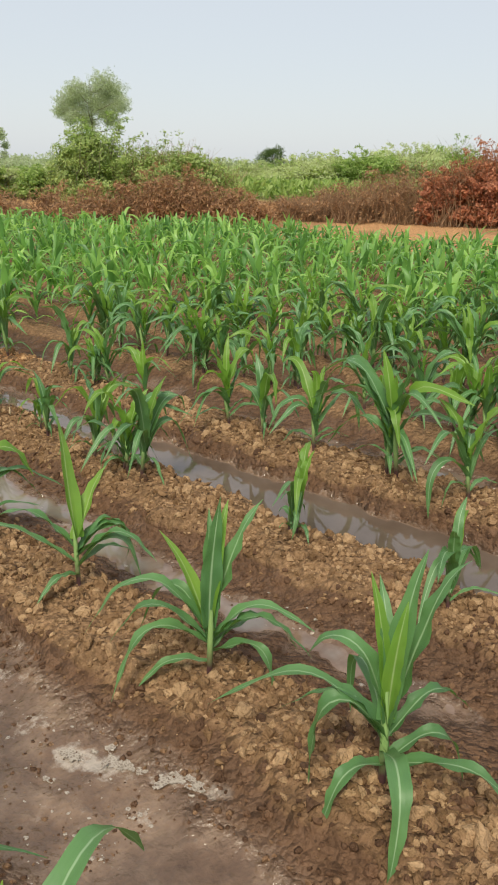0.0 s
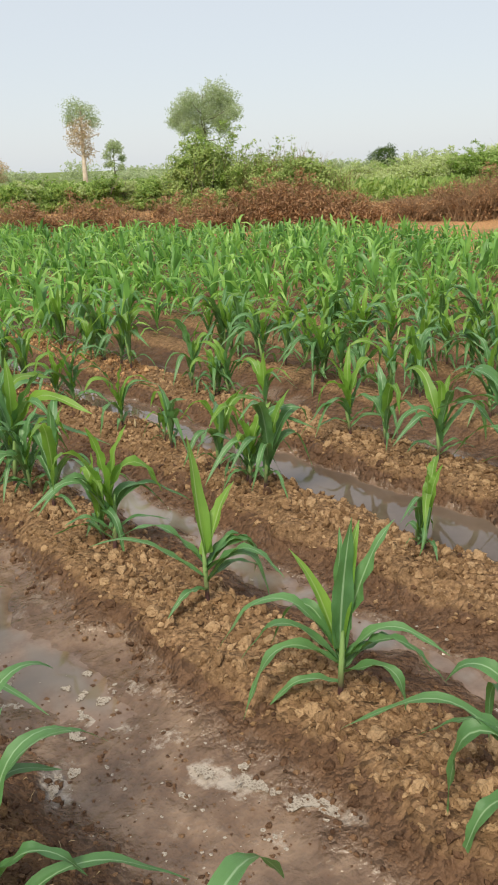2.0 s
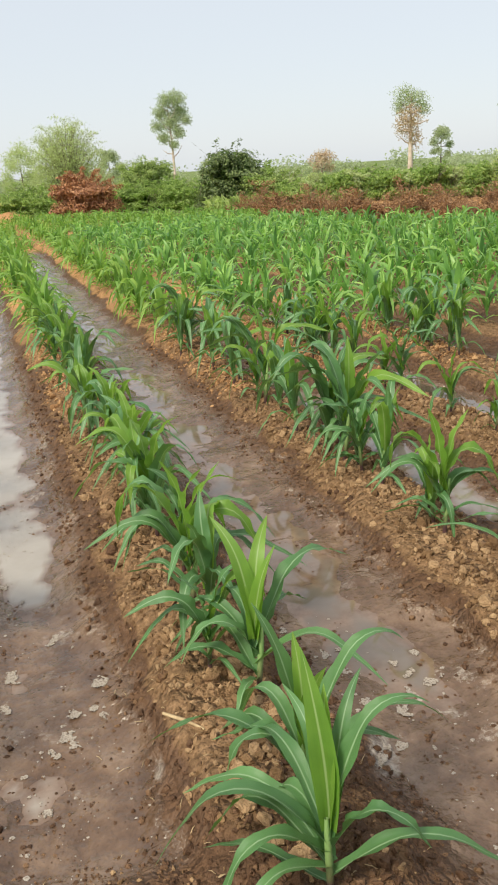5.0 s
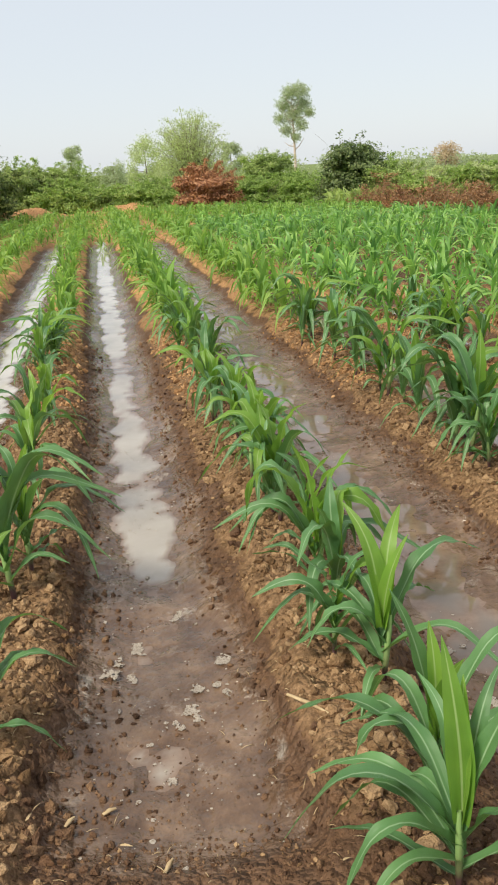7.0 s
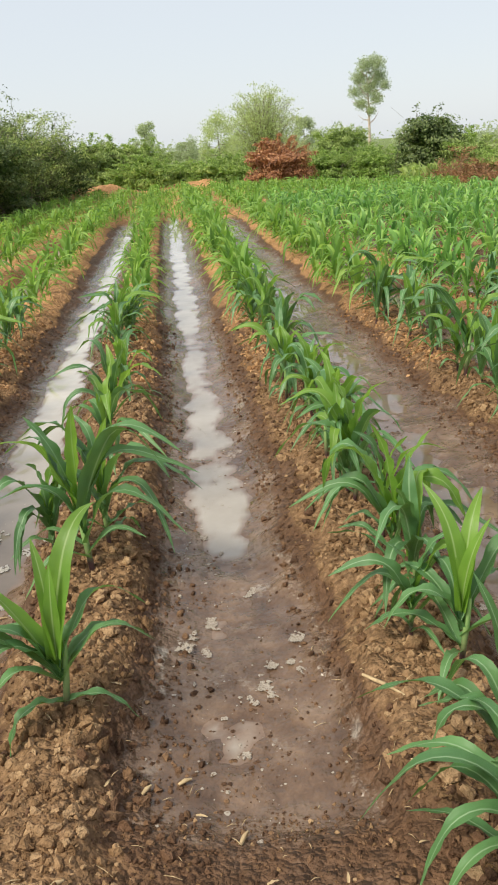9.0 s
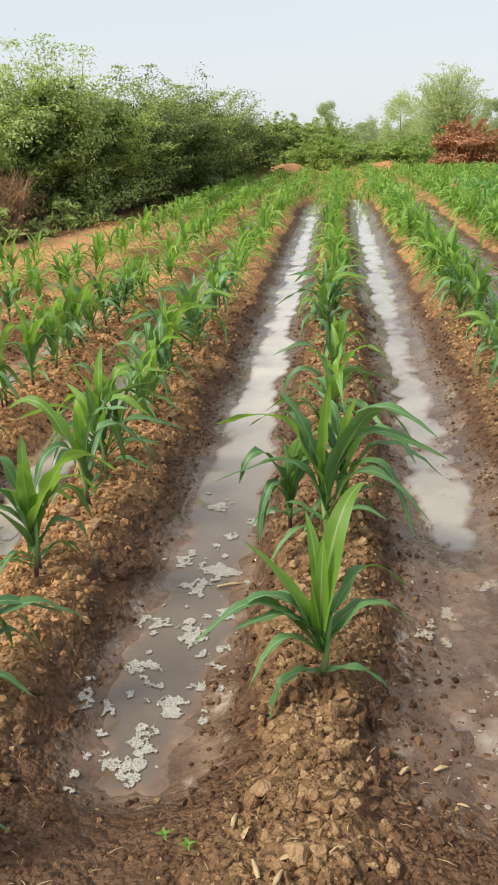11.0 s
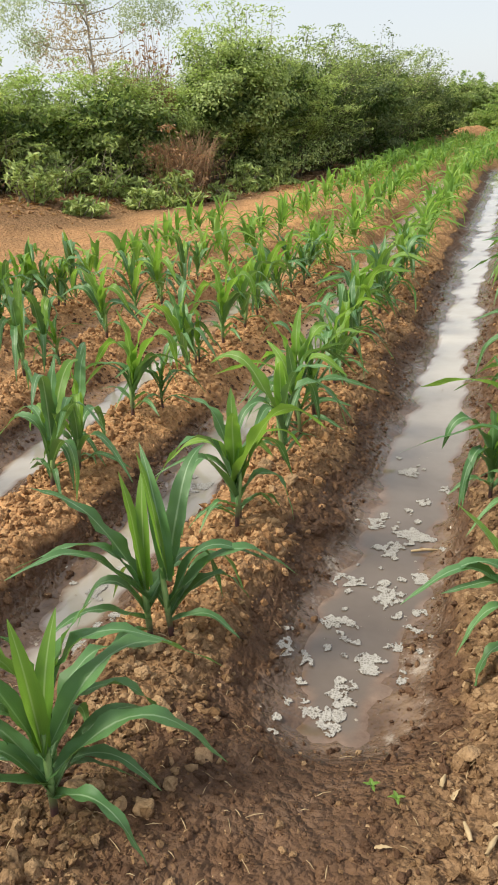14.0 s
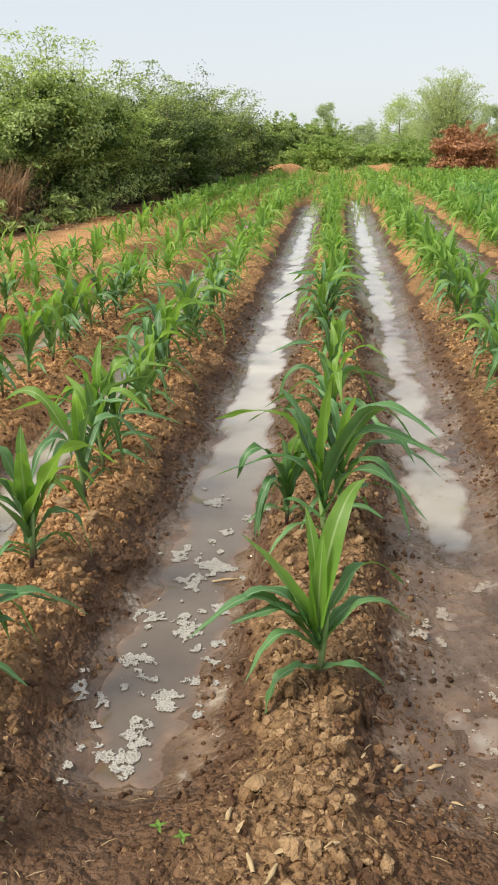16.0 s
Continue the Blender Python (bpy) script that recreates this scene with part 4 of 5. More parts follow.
def shrub(name, seed, az, dist, wide, tall, mat, label, category="bush", leaves=4000, size=0.07, deep=None, lobes=6, sticks=12, stick_mat=None, group="", hang=0.0, thick=0.008, loose=0.7, ragged=0.35, shoots=0, shell=False, full=False, clump=0.0):
    """loose: the share of leaves on free arching sprays; the rest fill lobes inside."""
    rng = np.random.default_rng(seed)
    root = new(name)
    root.matrix_basis = pose(*spot(az, dist), 0, 0, -az)
    deep = deep or wide * 0.75
    count = max(14, int(leaves * loose / 55))
    (v1, f1), wood = sprays(rng, wide * 1.08, tall * (0.98 if full else 1.04), deep, count, max(4, int(leaves * loose / count)), size, hang, 0.3, thick, ragged * (0.5 if full else 1.0), 0.6 if full else 1.0)
    mass = heap(rng, wide * (1.08 if shell else 0.96), tall * 0.93, deep, lobes)
    if shell or full:
        swell = 0.8 if shell else 0.95
        if shell:
            mass = [(a, b + deep * (0.5 - 0.85 * min(1.0, max(0.0, c / tall))), c, p * min(1, 0.7 + c / tall), q * min(1, 0.7 + c / tall), r) for a, b, c, p, q, r in mass]
        mass = [(a, b, c, swell * p, swell * q, 0.92 * r) for a, b, c, p, q, r in mass]
        v2, f2 = clumped(rng, mass, int(leaves * (1 - loose)), size, clump or 0.12 * min(wide, 1.3 * tall), 240 if shell else 60)
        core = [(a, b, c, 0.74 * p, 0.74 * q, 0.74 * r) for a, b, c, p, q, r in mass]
        # In the hedge the DARK core paints in the shade between tufts.
        part("inner_foliage", mesh_of("inner_foliage", *foliage(rng, core, 4500, size * 1.5, hang, 0.3), DARK if mat in (DEEP, HEDGE) else mat), root, "leaves inside the bush, coloured dark for shade in the near hedge")
    else:
        v2, f2 = foliage(rng, mass, int(leaves * (1 - loose)) + 20, size, hang)
    v, f, _ = merged([(v1, f1), (v2, f2)])
    part("foliage", mesh_of("foliage", v, f, mat), root)
    if shoots:
        (v, f), more = sprays(rng, wide * 1.15, tall * (1.0 if mat == DEEP else 1.06), deep * 1.15, shoots, 120, size, hang, 0.75, thick, ragged, 1.0 if shell else 0.7, 0.25 if shell else 0.6, 0.06 if shell else 0.35)
        # Paler shoots put the sunlit look of bush tops into the colour.
        part("shoot_foliage", mesh_of("shoot_foliage", v, f, FEATHER if shell and mat == HEDGE else HEDGE if shell else LUSH), root, "paler yellow-green shoots, coloured light as sunlit tops")
        wood = wood + more
    wood = wood + twigs(rng, sticks, wide * 0.5, tall * 0.95, thick, wide * 0.15)
    if len(wood) < 48:
        for v, f in wood:
            part("stem", mesh_of("stem", v, f, stick_mat or BARK), root)
    else:
        v, f, _ = merged(wood)
        part("branchwork", mesh_of("branchwork", v, f, stick_mat or BARK), root)
    return tagged(root, label, category, group)


def tree(name, seed, az, dist, tall, crown, mat, bark, label, leaves=3500, size=0.16, stem=0.09, clear=0.3, hang=0.3, limbs=9, clumps=(), airy=0.045):
    """A trunk with limbs, each carrying a clump of leaves. crown: half-width and the share of the height that it takes."""
    rng = np.random.default_rng(seed)
    root = new(name)
    root.matrix_basis = pose(*spot(az, dist), 0, 0, -az)
    bow = rng.normal(0, 0.03, 2) * tall
    axis = [np.array([bow[0] * s * s, bow[1] * s * s, tall * 0.93 * s]) for s in np.linspace(0, 1, 8)]
    lobes = []
    part("trunk", mesh_of("trunk", *tube(axis, stem * (1 - 0.85 * np.linspace(0, 1, 8)), 7), bark, True), root)
    for k in range(limbs):
        s = clear + (0.95 - clear) * (k + rng.uniform(0, 0.8)) / limbs
        p = np.array([bow[0] * s * s, bow[1] * s * s, tall * 0.93 * s])
        az2 = k * 2.4 + rng.uniform(-0.4, 0.4)
        reach = crown * (0.55 + 0.45 * math.sin(math.pi * min(1.0, (s - clear) / (1 - clear) + 0.15))) * rng.uniform(0.6, 1.05)
        tip = p + (math.cos(az2) * reach, math.sin(az2) * reach, tall * rng.uniform(0.03, 0.13))
        part("limb", mesh_of("limb", *tube([p, (p + tip) / 2 + (0, 0, -0.02 * tall), tip], (stem * 0.4, stem * 0.25, stem * 0.08), 5), bark, True), root)
        r = crown * rng.uniform(0.32, 0.5)
        lobes.append((*(p + (tip - p) * 0.85), r, r, r * rng.uniform(0.7, 1.1)))
    lobes.append((bow[0], bow[1], tall * 0.9, crown * 0.45, crown * 0.45, tall * 0.09))
    if clumps:
        lobes = [(x, rng.uniform(-0.3, 0.3) * crown, z, r, r, 0.9 * r) for x, z, r in clumps]
    v, f = foliage(rng, lobes, int(leaves * 1.4), size * 0.85, hang, 0.1 + airy, 0.2, airy)
    part("crown", mesh_of("crown", v, f, mat), root)
    return tagged(root, label, "tree")


def wild():
    hedge = "overgrown green thorny hedge bush with a shaded foot beside the field"
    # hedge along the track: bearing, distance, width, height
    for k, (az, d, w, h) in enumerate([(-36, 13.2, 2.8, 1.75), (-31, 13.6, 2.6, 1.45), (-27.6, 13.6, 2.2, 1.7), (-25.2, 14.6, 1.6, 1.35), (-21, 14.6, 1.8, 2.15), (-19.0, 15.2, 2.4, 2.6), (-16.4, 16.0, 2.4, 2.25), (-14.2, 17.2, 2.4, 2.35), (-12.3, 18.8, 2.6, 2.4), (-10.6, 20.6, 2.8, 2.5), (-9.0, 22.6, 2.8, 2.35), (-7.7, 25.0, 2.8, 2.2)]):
        # Farther hedge bushes take the darkened leaf colour in place of shade.
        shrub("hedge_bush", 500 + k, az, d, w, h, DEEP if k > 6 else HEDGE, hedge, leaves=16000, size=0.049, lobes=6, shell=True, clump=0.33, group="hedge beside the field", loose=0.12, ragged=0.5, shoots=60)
    for k, (az, d, w, h) in enumerate([(-6.0, 31, 2.2, 1.9), (-4.6, 32, 2.2, 2.0), (-3.0, 33, 2.2, 1.95), (-1.2, 34, 2.2, 1.7)]):
        shrub("hedge_bush", 520 + k, az, d, w, h, GREEN, "green hedge bush at the far end of the field", leaves=9000, size=0.075, full=True, loose=0.15, group="hedge at the far end", ragged=0.4, shoots=10)
    shrub("dead_bush", 530, -23.2, 12.7, 1.25, 1.0, BROWN, "dead brown twiggy bush under the hedge", leaves=1100, size=0.045, sticks=300, stick_mat=TWIG, thick=0.005)
    for k, (az, d, w, h) in enumerate([(-31, 12.3, 1.1, 0.55), (-28, 12.4, 0.9, 0.7), (-25, 12.6, 1.0, 0.6), (-23.5, 12.2, 0.7, 0.4), (-19, 13.4, 0.8, 0.4), (-30, 11.4, 0.6, 0.25), (-17, 14.4, 0.9, 0.35), (-26.4, 11.9, 0.5, 0.26), (-21, 12.6, 0.6, 0.28), (-33, 11.6, 0.9, 0.6)]):
        shrub("weed_clump", 540 + k, az, d, w, h, HEDGE, "leafy green weeds at the foot of the hedge", "weeds", leaves=560, size=0.075, lobes=3, sticks=9, loose=0.95, ragged=0.8)
    for k in range(7):
        shrub("tall_grass", 560 + k, -26.4 + 0.45 * k, 14.0, 0.45, 1.75 + 0.25 * (k % 3), BROWN, "tall dry brown reed grass in the hedge", "grass", leaves=260, size=0.05, lobes=3, sticks=22, stick_mat=TWIG, thick=0.006)
    gum = tree("eucalyptus", 570, -27.0, 33, 7.4, 3.0, MIST, ASH, "tall pale-barked eucalyptus with thin grey-green leaves", 9000, 0.085, 0.07, 0.3, 0.8, 16, [(-2.6, 4.6, 0.6), (-1.6, 5.6, 0.7), (-2.0, 3.6, 0.5), (-0.6, 6.6, 0.7), (0.4, 7.2, 0.6), (0.9, 6.0, 0.7), (1.9, 5.2, 0.6), (2.5, 4.3, 0.5), (1.4, 4.2, 0.5), (-0.3, 5.0, 0.5)], 0.3)
    bare = [(-1.2, 0, 3.4, 1.1, 1.0, 0.9), (0.3, 0, 2.8, 1.2, 1, 0.8), (-0.4, 0.3, 4.2, 1.2, 1, 0.8)]
    part("withered_crown", mesh_of("withered_crown", *foliage(np.random.default_rng(10), bare, 2200, 0.09, 0.4, 0.2), BLUSH), gum, "pinkish withered inner leaves and twigs")
    # far side, from the end of the furrows round to the right
    shrub("rust_bush", 600, 7.4, 28, 2.3, 1.55, RUST, "rounded rust-brown withered bush at the field's end", leaves=11000, size=0.07, sticks=40, stick_mat=TWIG, hang=0.8, loose=0.3, ragged=0.15, full=True)
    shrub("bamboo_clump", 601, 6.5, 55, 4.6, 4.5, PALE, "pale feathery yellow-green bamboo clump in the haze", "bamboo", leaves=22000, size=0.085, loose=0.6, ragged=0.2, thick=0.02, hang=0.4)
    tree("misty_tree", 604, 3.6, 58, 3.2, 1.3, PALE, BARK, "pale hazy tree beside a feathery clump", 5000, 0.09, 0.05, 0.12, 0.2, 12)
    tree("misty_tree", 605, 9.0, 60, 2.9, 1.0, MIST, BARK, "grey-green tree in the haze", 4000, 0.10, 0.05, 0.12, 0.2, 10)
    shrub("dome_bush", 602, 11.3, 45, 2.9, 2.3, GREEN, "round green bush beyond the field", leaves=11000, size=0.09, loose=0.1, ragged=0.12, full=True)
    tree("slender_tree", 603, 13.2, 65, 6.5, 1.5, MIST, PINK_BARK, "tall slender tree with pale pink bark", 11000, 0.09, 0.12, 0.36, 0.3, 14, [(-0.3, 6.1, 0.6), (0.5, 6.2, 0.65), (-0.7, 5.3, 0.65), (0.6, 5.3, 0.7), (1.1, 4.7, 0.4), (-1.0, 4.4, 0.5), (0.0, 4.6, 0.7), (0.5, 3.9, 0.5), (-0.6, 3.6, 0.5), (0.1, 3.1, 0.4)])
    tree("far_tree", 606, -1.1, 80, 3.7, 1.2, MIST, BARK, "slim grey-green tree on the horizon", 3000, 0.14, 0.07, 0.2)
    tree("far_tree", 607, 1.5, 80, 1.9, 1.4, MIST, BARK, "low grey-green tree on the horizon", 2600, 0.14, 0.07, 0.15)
    for k, (az, w) in enumerate([(-1.5, 2.6), (1.2, 2.8), (3.6, 2.8), (10.6, 2.4), (13, 2.6), (15.2, 2.2)]):
        shrub("green_thicket", 610 + k, az, 30 + k % 2, w, (1.3, 0.9, 1.15, 1.0, 1.2, 0.9)[k], LUSH, "low feathery green thicket behind the field", "bush", leaves=7500, size=0.065, lobes=5, full=True, loose=0.5, clump=0.2, ragged=0.5)
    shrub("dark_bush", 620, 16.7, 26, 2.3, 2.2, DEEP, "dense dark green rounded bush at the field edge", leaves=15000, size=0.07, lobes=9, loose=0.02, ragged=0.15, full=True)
    shrub("green_bush", 621, 19.6, 25, 2.0, 1.2, GREEN, "spreading green bush beside a dark bush", leaves=10000, size=0.06, ragged=0.25, shoots=20, full=True, loose=0.15)
    tree("brown_tree", 622, 22.7, 60, 1.75, 1.0, BLUSH, BARK, "small half-bare brownish tree far off", 1300, 0.12, 0.08, 0.4)
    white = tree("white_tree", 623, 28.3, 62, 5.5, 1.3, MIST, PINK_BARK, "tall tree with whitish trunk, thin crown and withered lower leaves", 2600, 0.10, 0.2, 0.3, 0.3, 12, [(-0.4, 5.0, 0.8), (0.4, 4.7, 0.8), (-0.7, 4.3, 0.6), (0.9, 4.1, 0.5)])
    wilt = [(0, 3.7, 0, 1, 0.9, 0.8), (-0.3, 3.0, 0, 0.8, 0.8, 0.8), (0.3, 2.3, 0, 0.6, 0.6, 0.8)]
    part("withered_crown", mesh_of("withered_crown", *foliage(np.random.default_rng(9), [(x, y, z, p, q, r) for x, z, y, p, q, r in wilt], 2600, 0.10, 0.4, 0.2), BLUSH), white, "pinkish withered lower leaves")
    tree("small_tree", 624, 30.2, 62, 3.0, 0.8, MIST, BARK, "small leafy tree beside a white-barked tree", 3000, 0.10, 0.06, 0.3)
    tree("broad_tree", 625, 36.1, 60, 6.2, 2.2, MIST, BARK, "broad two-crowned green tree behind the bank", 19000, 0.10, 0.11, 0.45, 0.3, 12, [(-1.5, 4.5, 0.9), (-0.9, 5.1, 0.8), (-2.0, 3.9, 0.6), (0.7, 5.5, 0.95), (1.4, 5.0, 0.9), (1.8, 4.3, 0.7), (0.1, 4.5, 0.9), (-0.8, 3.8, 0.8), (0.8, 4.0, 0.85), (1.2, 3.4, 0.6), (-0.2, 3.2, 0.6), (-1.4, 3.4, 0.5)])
    for k, az in enumerate(np.linspace(20.5, 34, 14)):
        shrub("bank_weeds", 640 + k, float(az), 22.4 + 0.4 * (k % 3), 1.2, 0.85 + 0.12 * (k % 4 == 1), PALE if k % 3 == 1 else LUSH, "bright green weeds along the top of the bank", "weeds", leaves=3600, size=0.055, group="weeds on the bank", ragged=0.4, full=True, loose=0.35)
    for k, az in enumerate(np.linspace(17.5, 37, 18)):
        shrub("dry_weeds", 660 + k, float(az), float(np.interp(az, [15, 20, 25, 35], [24.2, 20.9, 18.4, 17.1])) + 0.4 * (k % 3), 1.1, (0.56, 0.82, 0.66, 0.5, 0.86)[k % 5], BROWN, "dry reddish brown weeds on the field bank", "weeds", leaves=1100, size=0.05, sticks=70, stick_mat=TWIG, group="dry weeds on the bank", thick=0.005, ragged=0.6)
    shrub("green_bush", 680, 36.9, 20.6, 2.5, 2.1, GREEN, "leafy green bush rising from brown weeds", leaves=16000, size=0.055, ragged=0.25, shoots=24, full=True, loose=0.12)
    for k, (az, h, mat) in enumerate([(39.4, 1.75, GREEN), (41.2, 1.85, GREEN), (43.0, 1.65, GREEN), (44.8, 1.15, LUSH), (46.0, 0.7, BROWN), (38.9, 0.8, BROWN), (40.4, 1.1, BROWN), (42.0, 1.15, BROWN), (43.6, 0.95, BROWN), (45.0, 0.6, BROWN)]):
        shrub("withered_bush", 690 + k, az, 20.2 if k < 4 else 17.6, 1.6 if k < 3 else 1.3, h, mat, "half-withered bush of green tips and brown stems", leaves=8000 if k < 3 else 3600, size=0.05, sticks=90, stick_mat=TWIG, thick=0.006, ragged=0.5, full=mat == GREEN, loose=0.3 if k < 3 else 0.5)
    tree("round_tree", 700, 47.5, 90, 2.3, 1.5, DARK, BARK, "small round dark tree on the horizon", 3600, 0.13, 0.1, 0.2)
    for k, az in enumerate(np.linspace(46.5, 59, 8)):
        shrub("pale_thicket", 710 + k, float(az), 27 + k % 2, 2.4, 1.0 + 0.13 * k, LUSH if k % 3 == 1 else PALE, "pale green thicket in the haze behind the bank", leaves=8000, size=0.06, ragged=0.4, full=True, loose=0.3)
    for k, az in enumerate(np.linspace(46.4, 57, 11)):
        shrub("dry_weeds", 730 + k, float(az), 19.4 + 0.5 * (k % 3), 1.3, 0.34 + 0.095 * k, BROWN, "tangled brown dead weeds beside bare orange soil", "weeds", leaves=800, size=0.05, sticks=170, stick_mat=TWIG, group="dry weeds on the bank", thick=0.006, ragged=0.5)
    for k, (az, h) in enumerate([(59.2, 1.4), (60.8, 1.75), (62.9, 1.9), (65.1, 1.8)]):
        shrub("scorched_bush", 745 + k, az, 19.2, 1.5, h, RED, "tall bush of scorched red leaves above dark stems", leaves=7000, size=0.05, sticks=150, stick_mat=TWIG, ragged=0.6, loose=0.6, full=True)
    # rough grass on and beyond the bank
    rng = np.random.default_rng(78)
    az, d = np.radians(rng.uniform(15, 64, 16000)), 22.6 + 22 * rng.random(16000) ** 1.6
    x, y = STAND[0] + d * np.sin(az), STAND[1] + d * np.cos(az)
    c = np.stack([x, y, height(x, y) + rng.uniform(0.05, 0.5, 16000)], -1)
    v, f = leaves_at(rng, c, 0.17, -1.2, 0.0)
    tagged(new("rough_grass", mesh_of("rough_grass", v, f, LUSH)), "rough bright green grass on and beyond the bank", "grass", kind="stuff")
    # the far woods that close the horizon, distance haze put into their colour
    rng = np.random.default_rng(77)
    pieces = []
    for k in range(70):
        a = radians(-75 + 160 * k / 69 + rng.uniform(-1, 1))
        d = rng.uniform(85, 115)
        w, h = rng.uniform(4, 8), rng.uniform(1.3, 3.0)
        v, f = foliage(rng, heap(rng, w, h, w * 0.6, 5), 600, 0.3)
        pieces.append((v + (d * math.sin(a), d * math.cos(a), 0), f))
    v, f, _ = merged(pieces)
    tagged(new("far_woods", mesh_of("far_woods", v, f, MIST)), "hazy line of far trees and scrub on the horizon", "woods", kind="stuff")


wild()


# ---- clods and litter ----
def ico(sub):
    bm = bmesh.new()
    bmesh.ops.create_icosphere(bm, subdivisions=sub, radius=1)
    v = np.array([x.co[:] for x in bm.verts])
    f = np.array([[x.index for x in q.verts] for q in bm.faces])
    bm.free()
    return v, f


def lumps(rng, shape, count=12):
    """Rounded, dented soil lumps of unit size."""
    v, f = shape
    out = []
    for _ in range(count):
        w = v.copy()
        for _ in range(7):
            d = rng.normal(size=3)
            d /= np.linalg.norm(d)
            w -= np.clip(w @ d - rng.uniform(0.55, 0.9), 0, None)[:, None] * d * 0.9
        knobs = sum(np.clip(1 - np.linalg.norm(v - k, axis=1) / rng.uniform(0.35, 0.7), 0, 1) for k in v[rng.integers(len(v), size=9)])
        w = w * (0.88 + 0.22 * knobs[:, None] + (0.05 if len(v) > 100 else 0.09 if len(v) > 30 else 0.16) * rng.normal(size=(len(v), 1))) * rng.uniform(0.7, 1.25, 3)
        out.append((w, f))
    return out


def crumbs():
    rng = np.random.default_rng(21)
    near_rows = ROWS[(ROWS > -4.3) & (ROWS < 3.0)]
    octa = np.array([(1, 0, 0), (-1, 0, 0), (0, 1, 0), (0, -1, 0), (0, 0, 1), (0, 0, -1)], float), np.array([(0, 2, 4), (2, 1, 4), (1, 3, 4), (3, 0, 4), (2, 0, 5), (1, 2, 5), (3, 1, 5), (0, 3, 5)])
    for shape, count, low, high, spread, name in ((octa, 44000, 0.0025, 0.007, 0.115, "fine_crumbs"), (ico(1), 28000, 0.005, 0.0165, 0.115, "soil_crumbs"), (ico(1), 14000, 0.003, 0.012, -1, "damp_crumbs"), (ico(2), 8000, 0.009, 0.024, 0.10, "small_clods")):
        shapes = lumps(rng, shape)
        x = rng.choice(near_rows, count) + (rng.normal(0, spread, count) if spread > 0 else rng.choice((-1, 1), count) * rng.uniform(0.13, 0.30, count))
        y = 0.7 + 6.2 * rng.random(count) ** 1.5
        head = rng.random(count) < (0.16 if name == "fine_crumbs" else 0.05 if name == "soil_crumbs" else 0.0)
        x[head], y[head] = rng.uniform(-2.6, 0.4, head.sum()), rng.uniform(1.15, 1.75, head.sum())
        z = height(x, y)
        # The last threshold darkens clods under those plants: damp plus painted leaf shade.
        dry = (z + rng.normal(0, 0.018, count) > 0.085 - 0.024 * step(0.5, 0.9, x) + 0.034 * step(1.75, 1.5, y) * (x < 0.4) * (np.abs(x + 0.70) > 0.14) + 0.03 * step(1.4, 1.1, y) * (x > 0.8) + 0.03 * step(2.1, 1.6, y) * (np.abs(x - 0.17) < 0.35)) | (head & (rng.random(count) < 0.12))
        hot = dry & (((x < -1.2) & (y > 1.9)) | (y > 4.8))
        for kind, mat, keep in (("dry", CLOD, dry & ~hot), ("sun-baked", BAKED, hot), ("damp", DAMP, (z > (0.035 if name == "small_clods" else 0.006)) & ~dry)):
            if not keep.any():
                continue
            pieces = []
            for px, py, pz, near in zip(x[keep], y[keep], z[keep], head[keep]):
                v, f = shapes[rng.integers(len(shapes))]
                r = (low + (high - low) * rng.random() ** 2.0) * (0.6 if near else 1.0)
                pieces.append((turned(v * r, rng.uniform(0, 6.28), (px, py, pz + r * (0.05 if kind == "damp" else 0.2))), f))
            v, f, _ = merged(pieces)
            ob = new(name, mesh_of(name, v, f, mat, name == "damp_crumbs"))
            tagged(ob, "loose %s brown soil crumbs along the ridges" % kind, "soil", kind="stuff")
    shapes = []
    for v, f in lumps(rng, ico(3), 40):
        r = 0.012 + 0.024 * rng.random() ** 2.4
        shapes.append((r, mesh_of("soil_clod", v * (r, r, 0.85 * r), f, CLOD, False)))
    made = 0
    while made < 290:
        row = rng.choice(near_rows[3:])
        x, y = row + rng.normal(0, 0.10), (0.75 if row > 0.5 else 1.3) + 3.4 * rng.random() ** 1.3
        z = float(height(x, y))
        if z < 0.06:
            continue
        r, shape = shapes[rng.integers(40)]
        ob = new("soil_clod", shape)
        ob.parent = ground
        ob.matrix_basis = Matrix.LocRotScale((x, y, z + r * 0.25), Euler((rng.normal(0, 0.4), rng.normal(0, 0.4), rng.uniform(0, 6.28))), None)
        made += 1


crumbs()


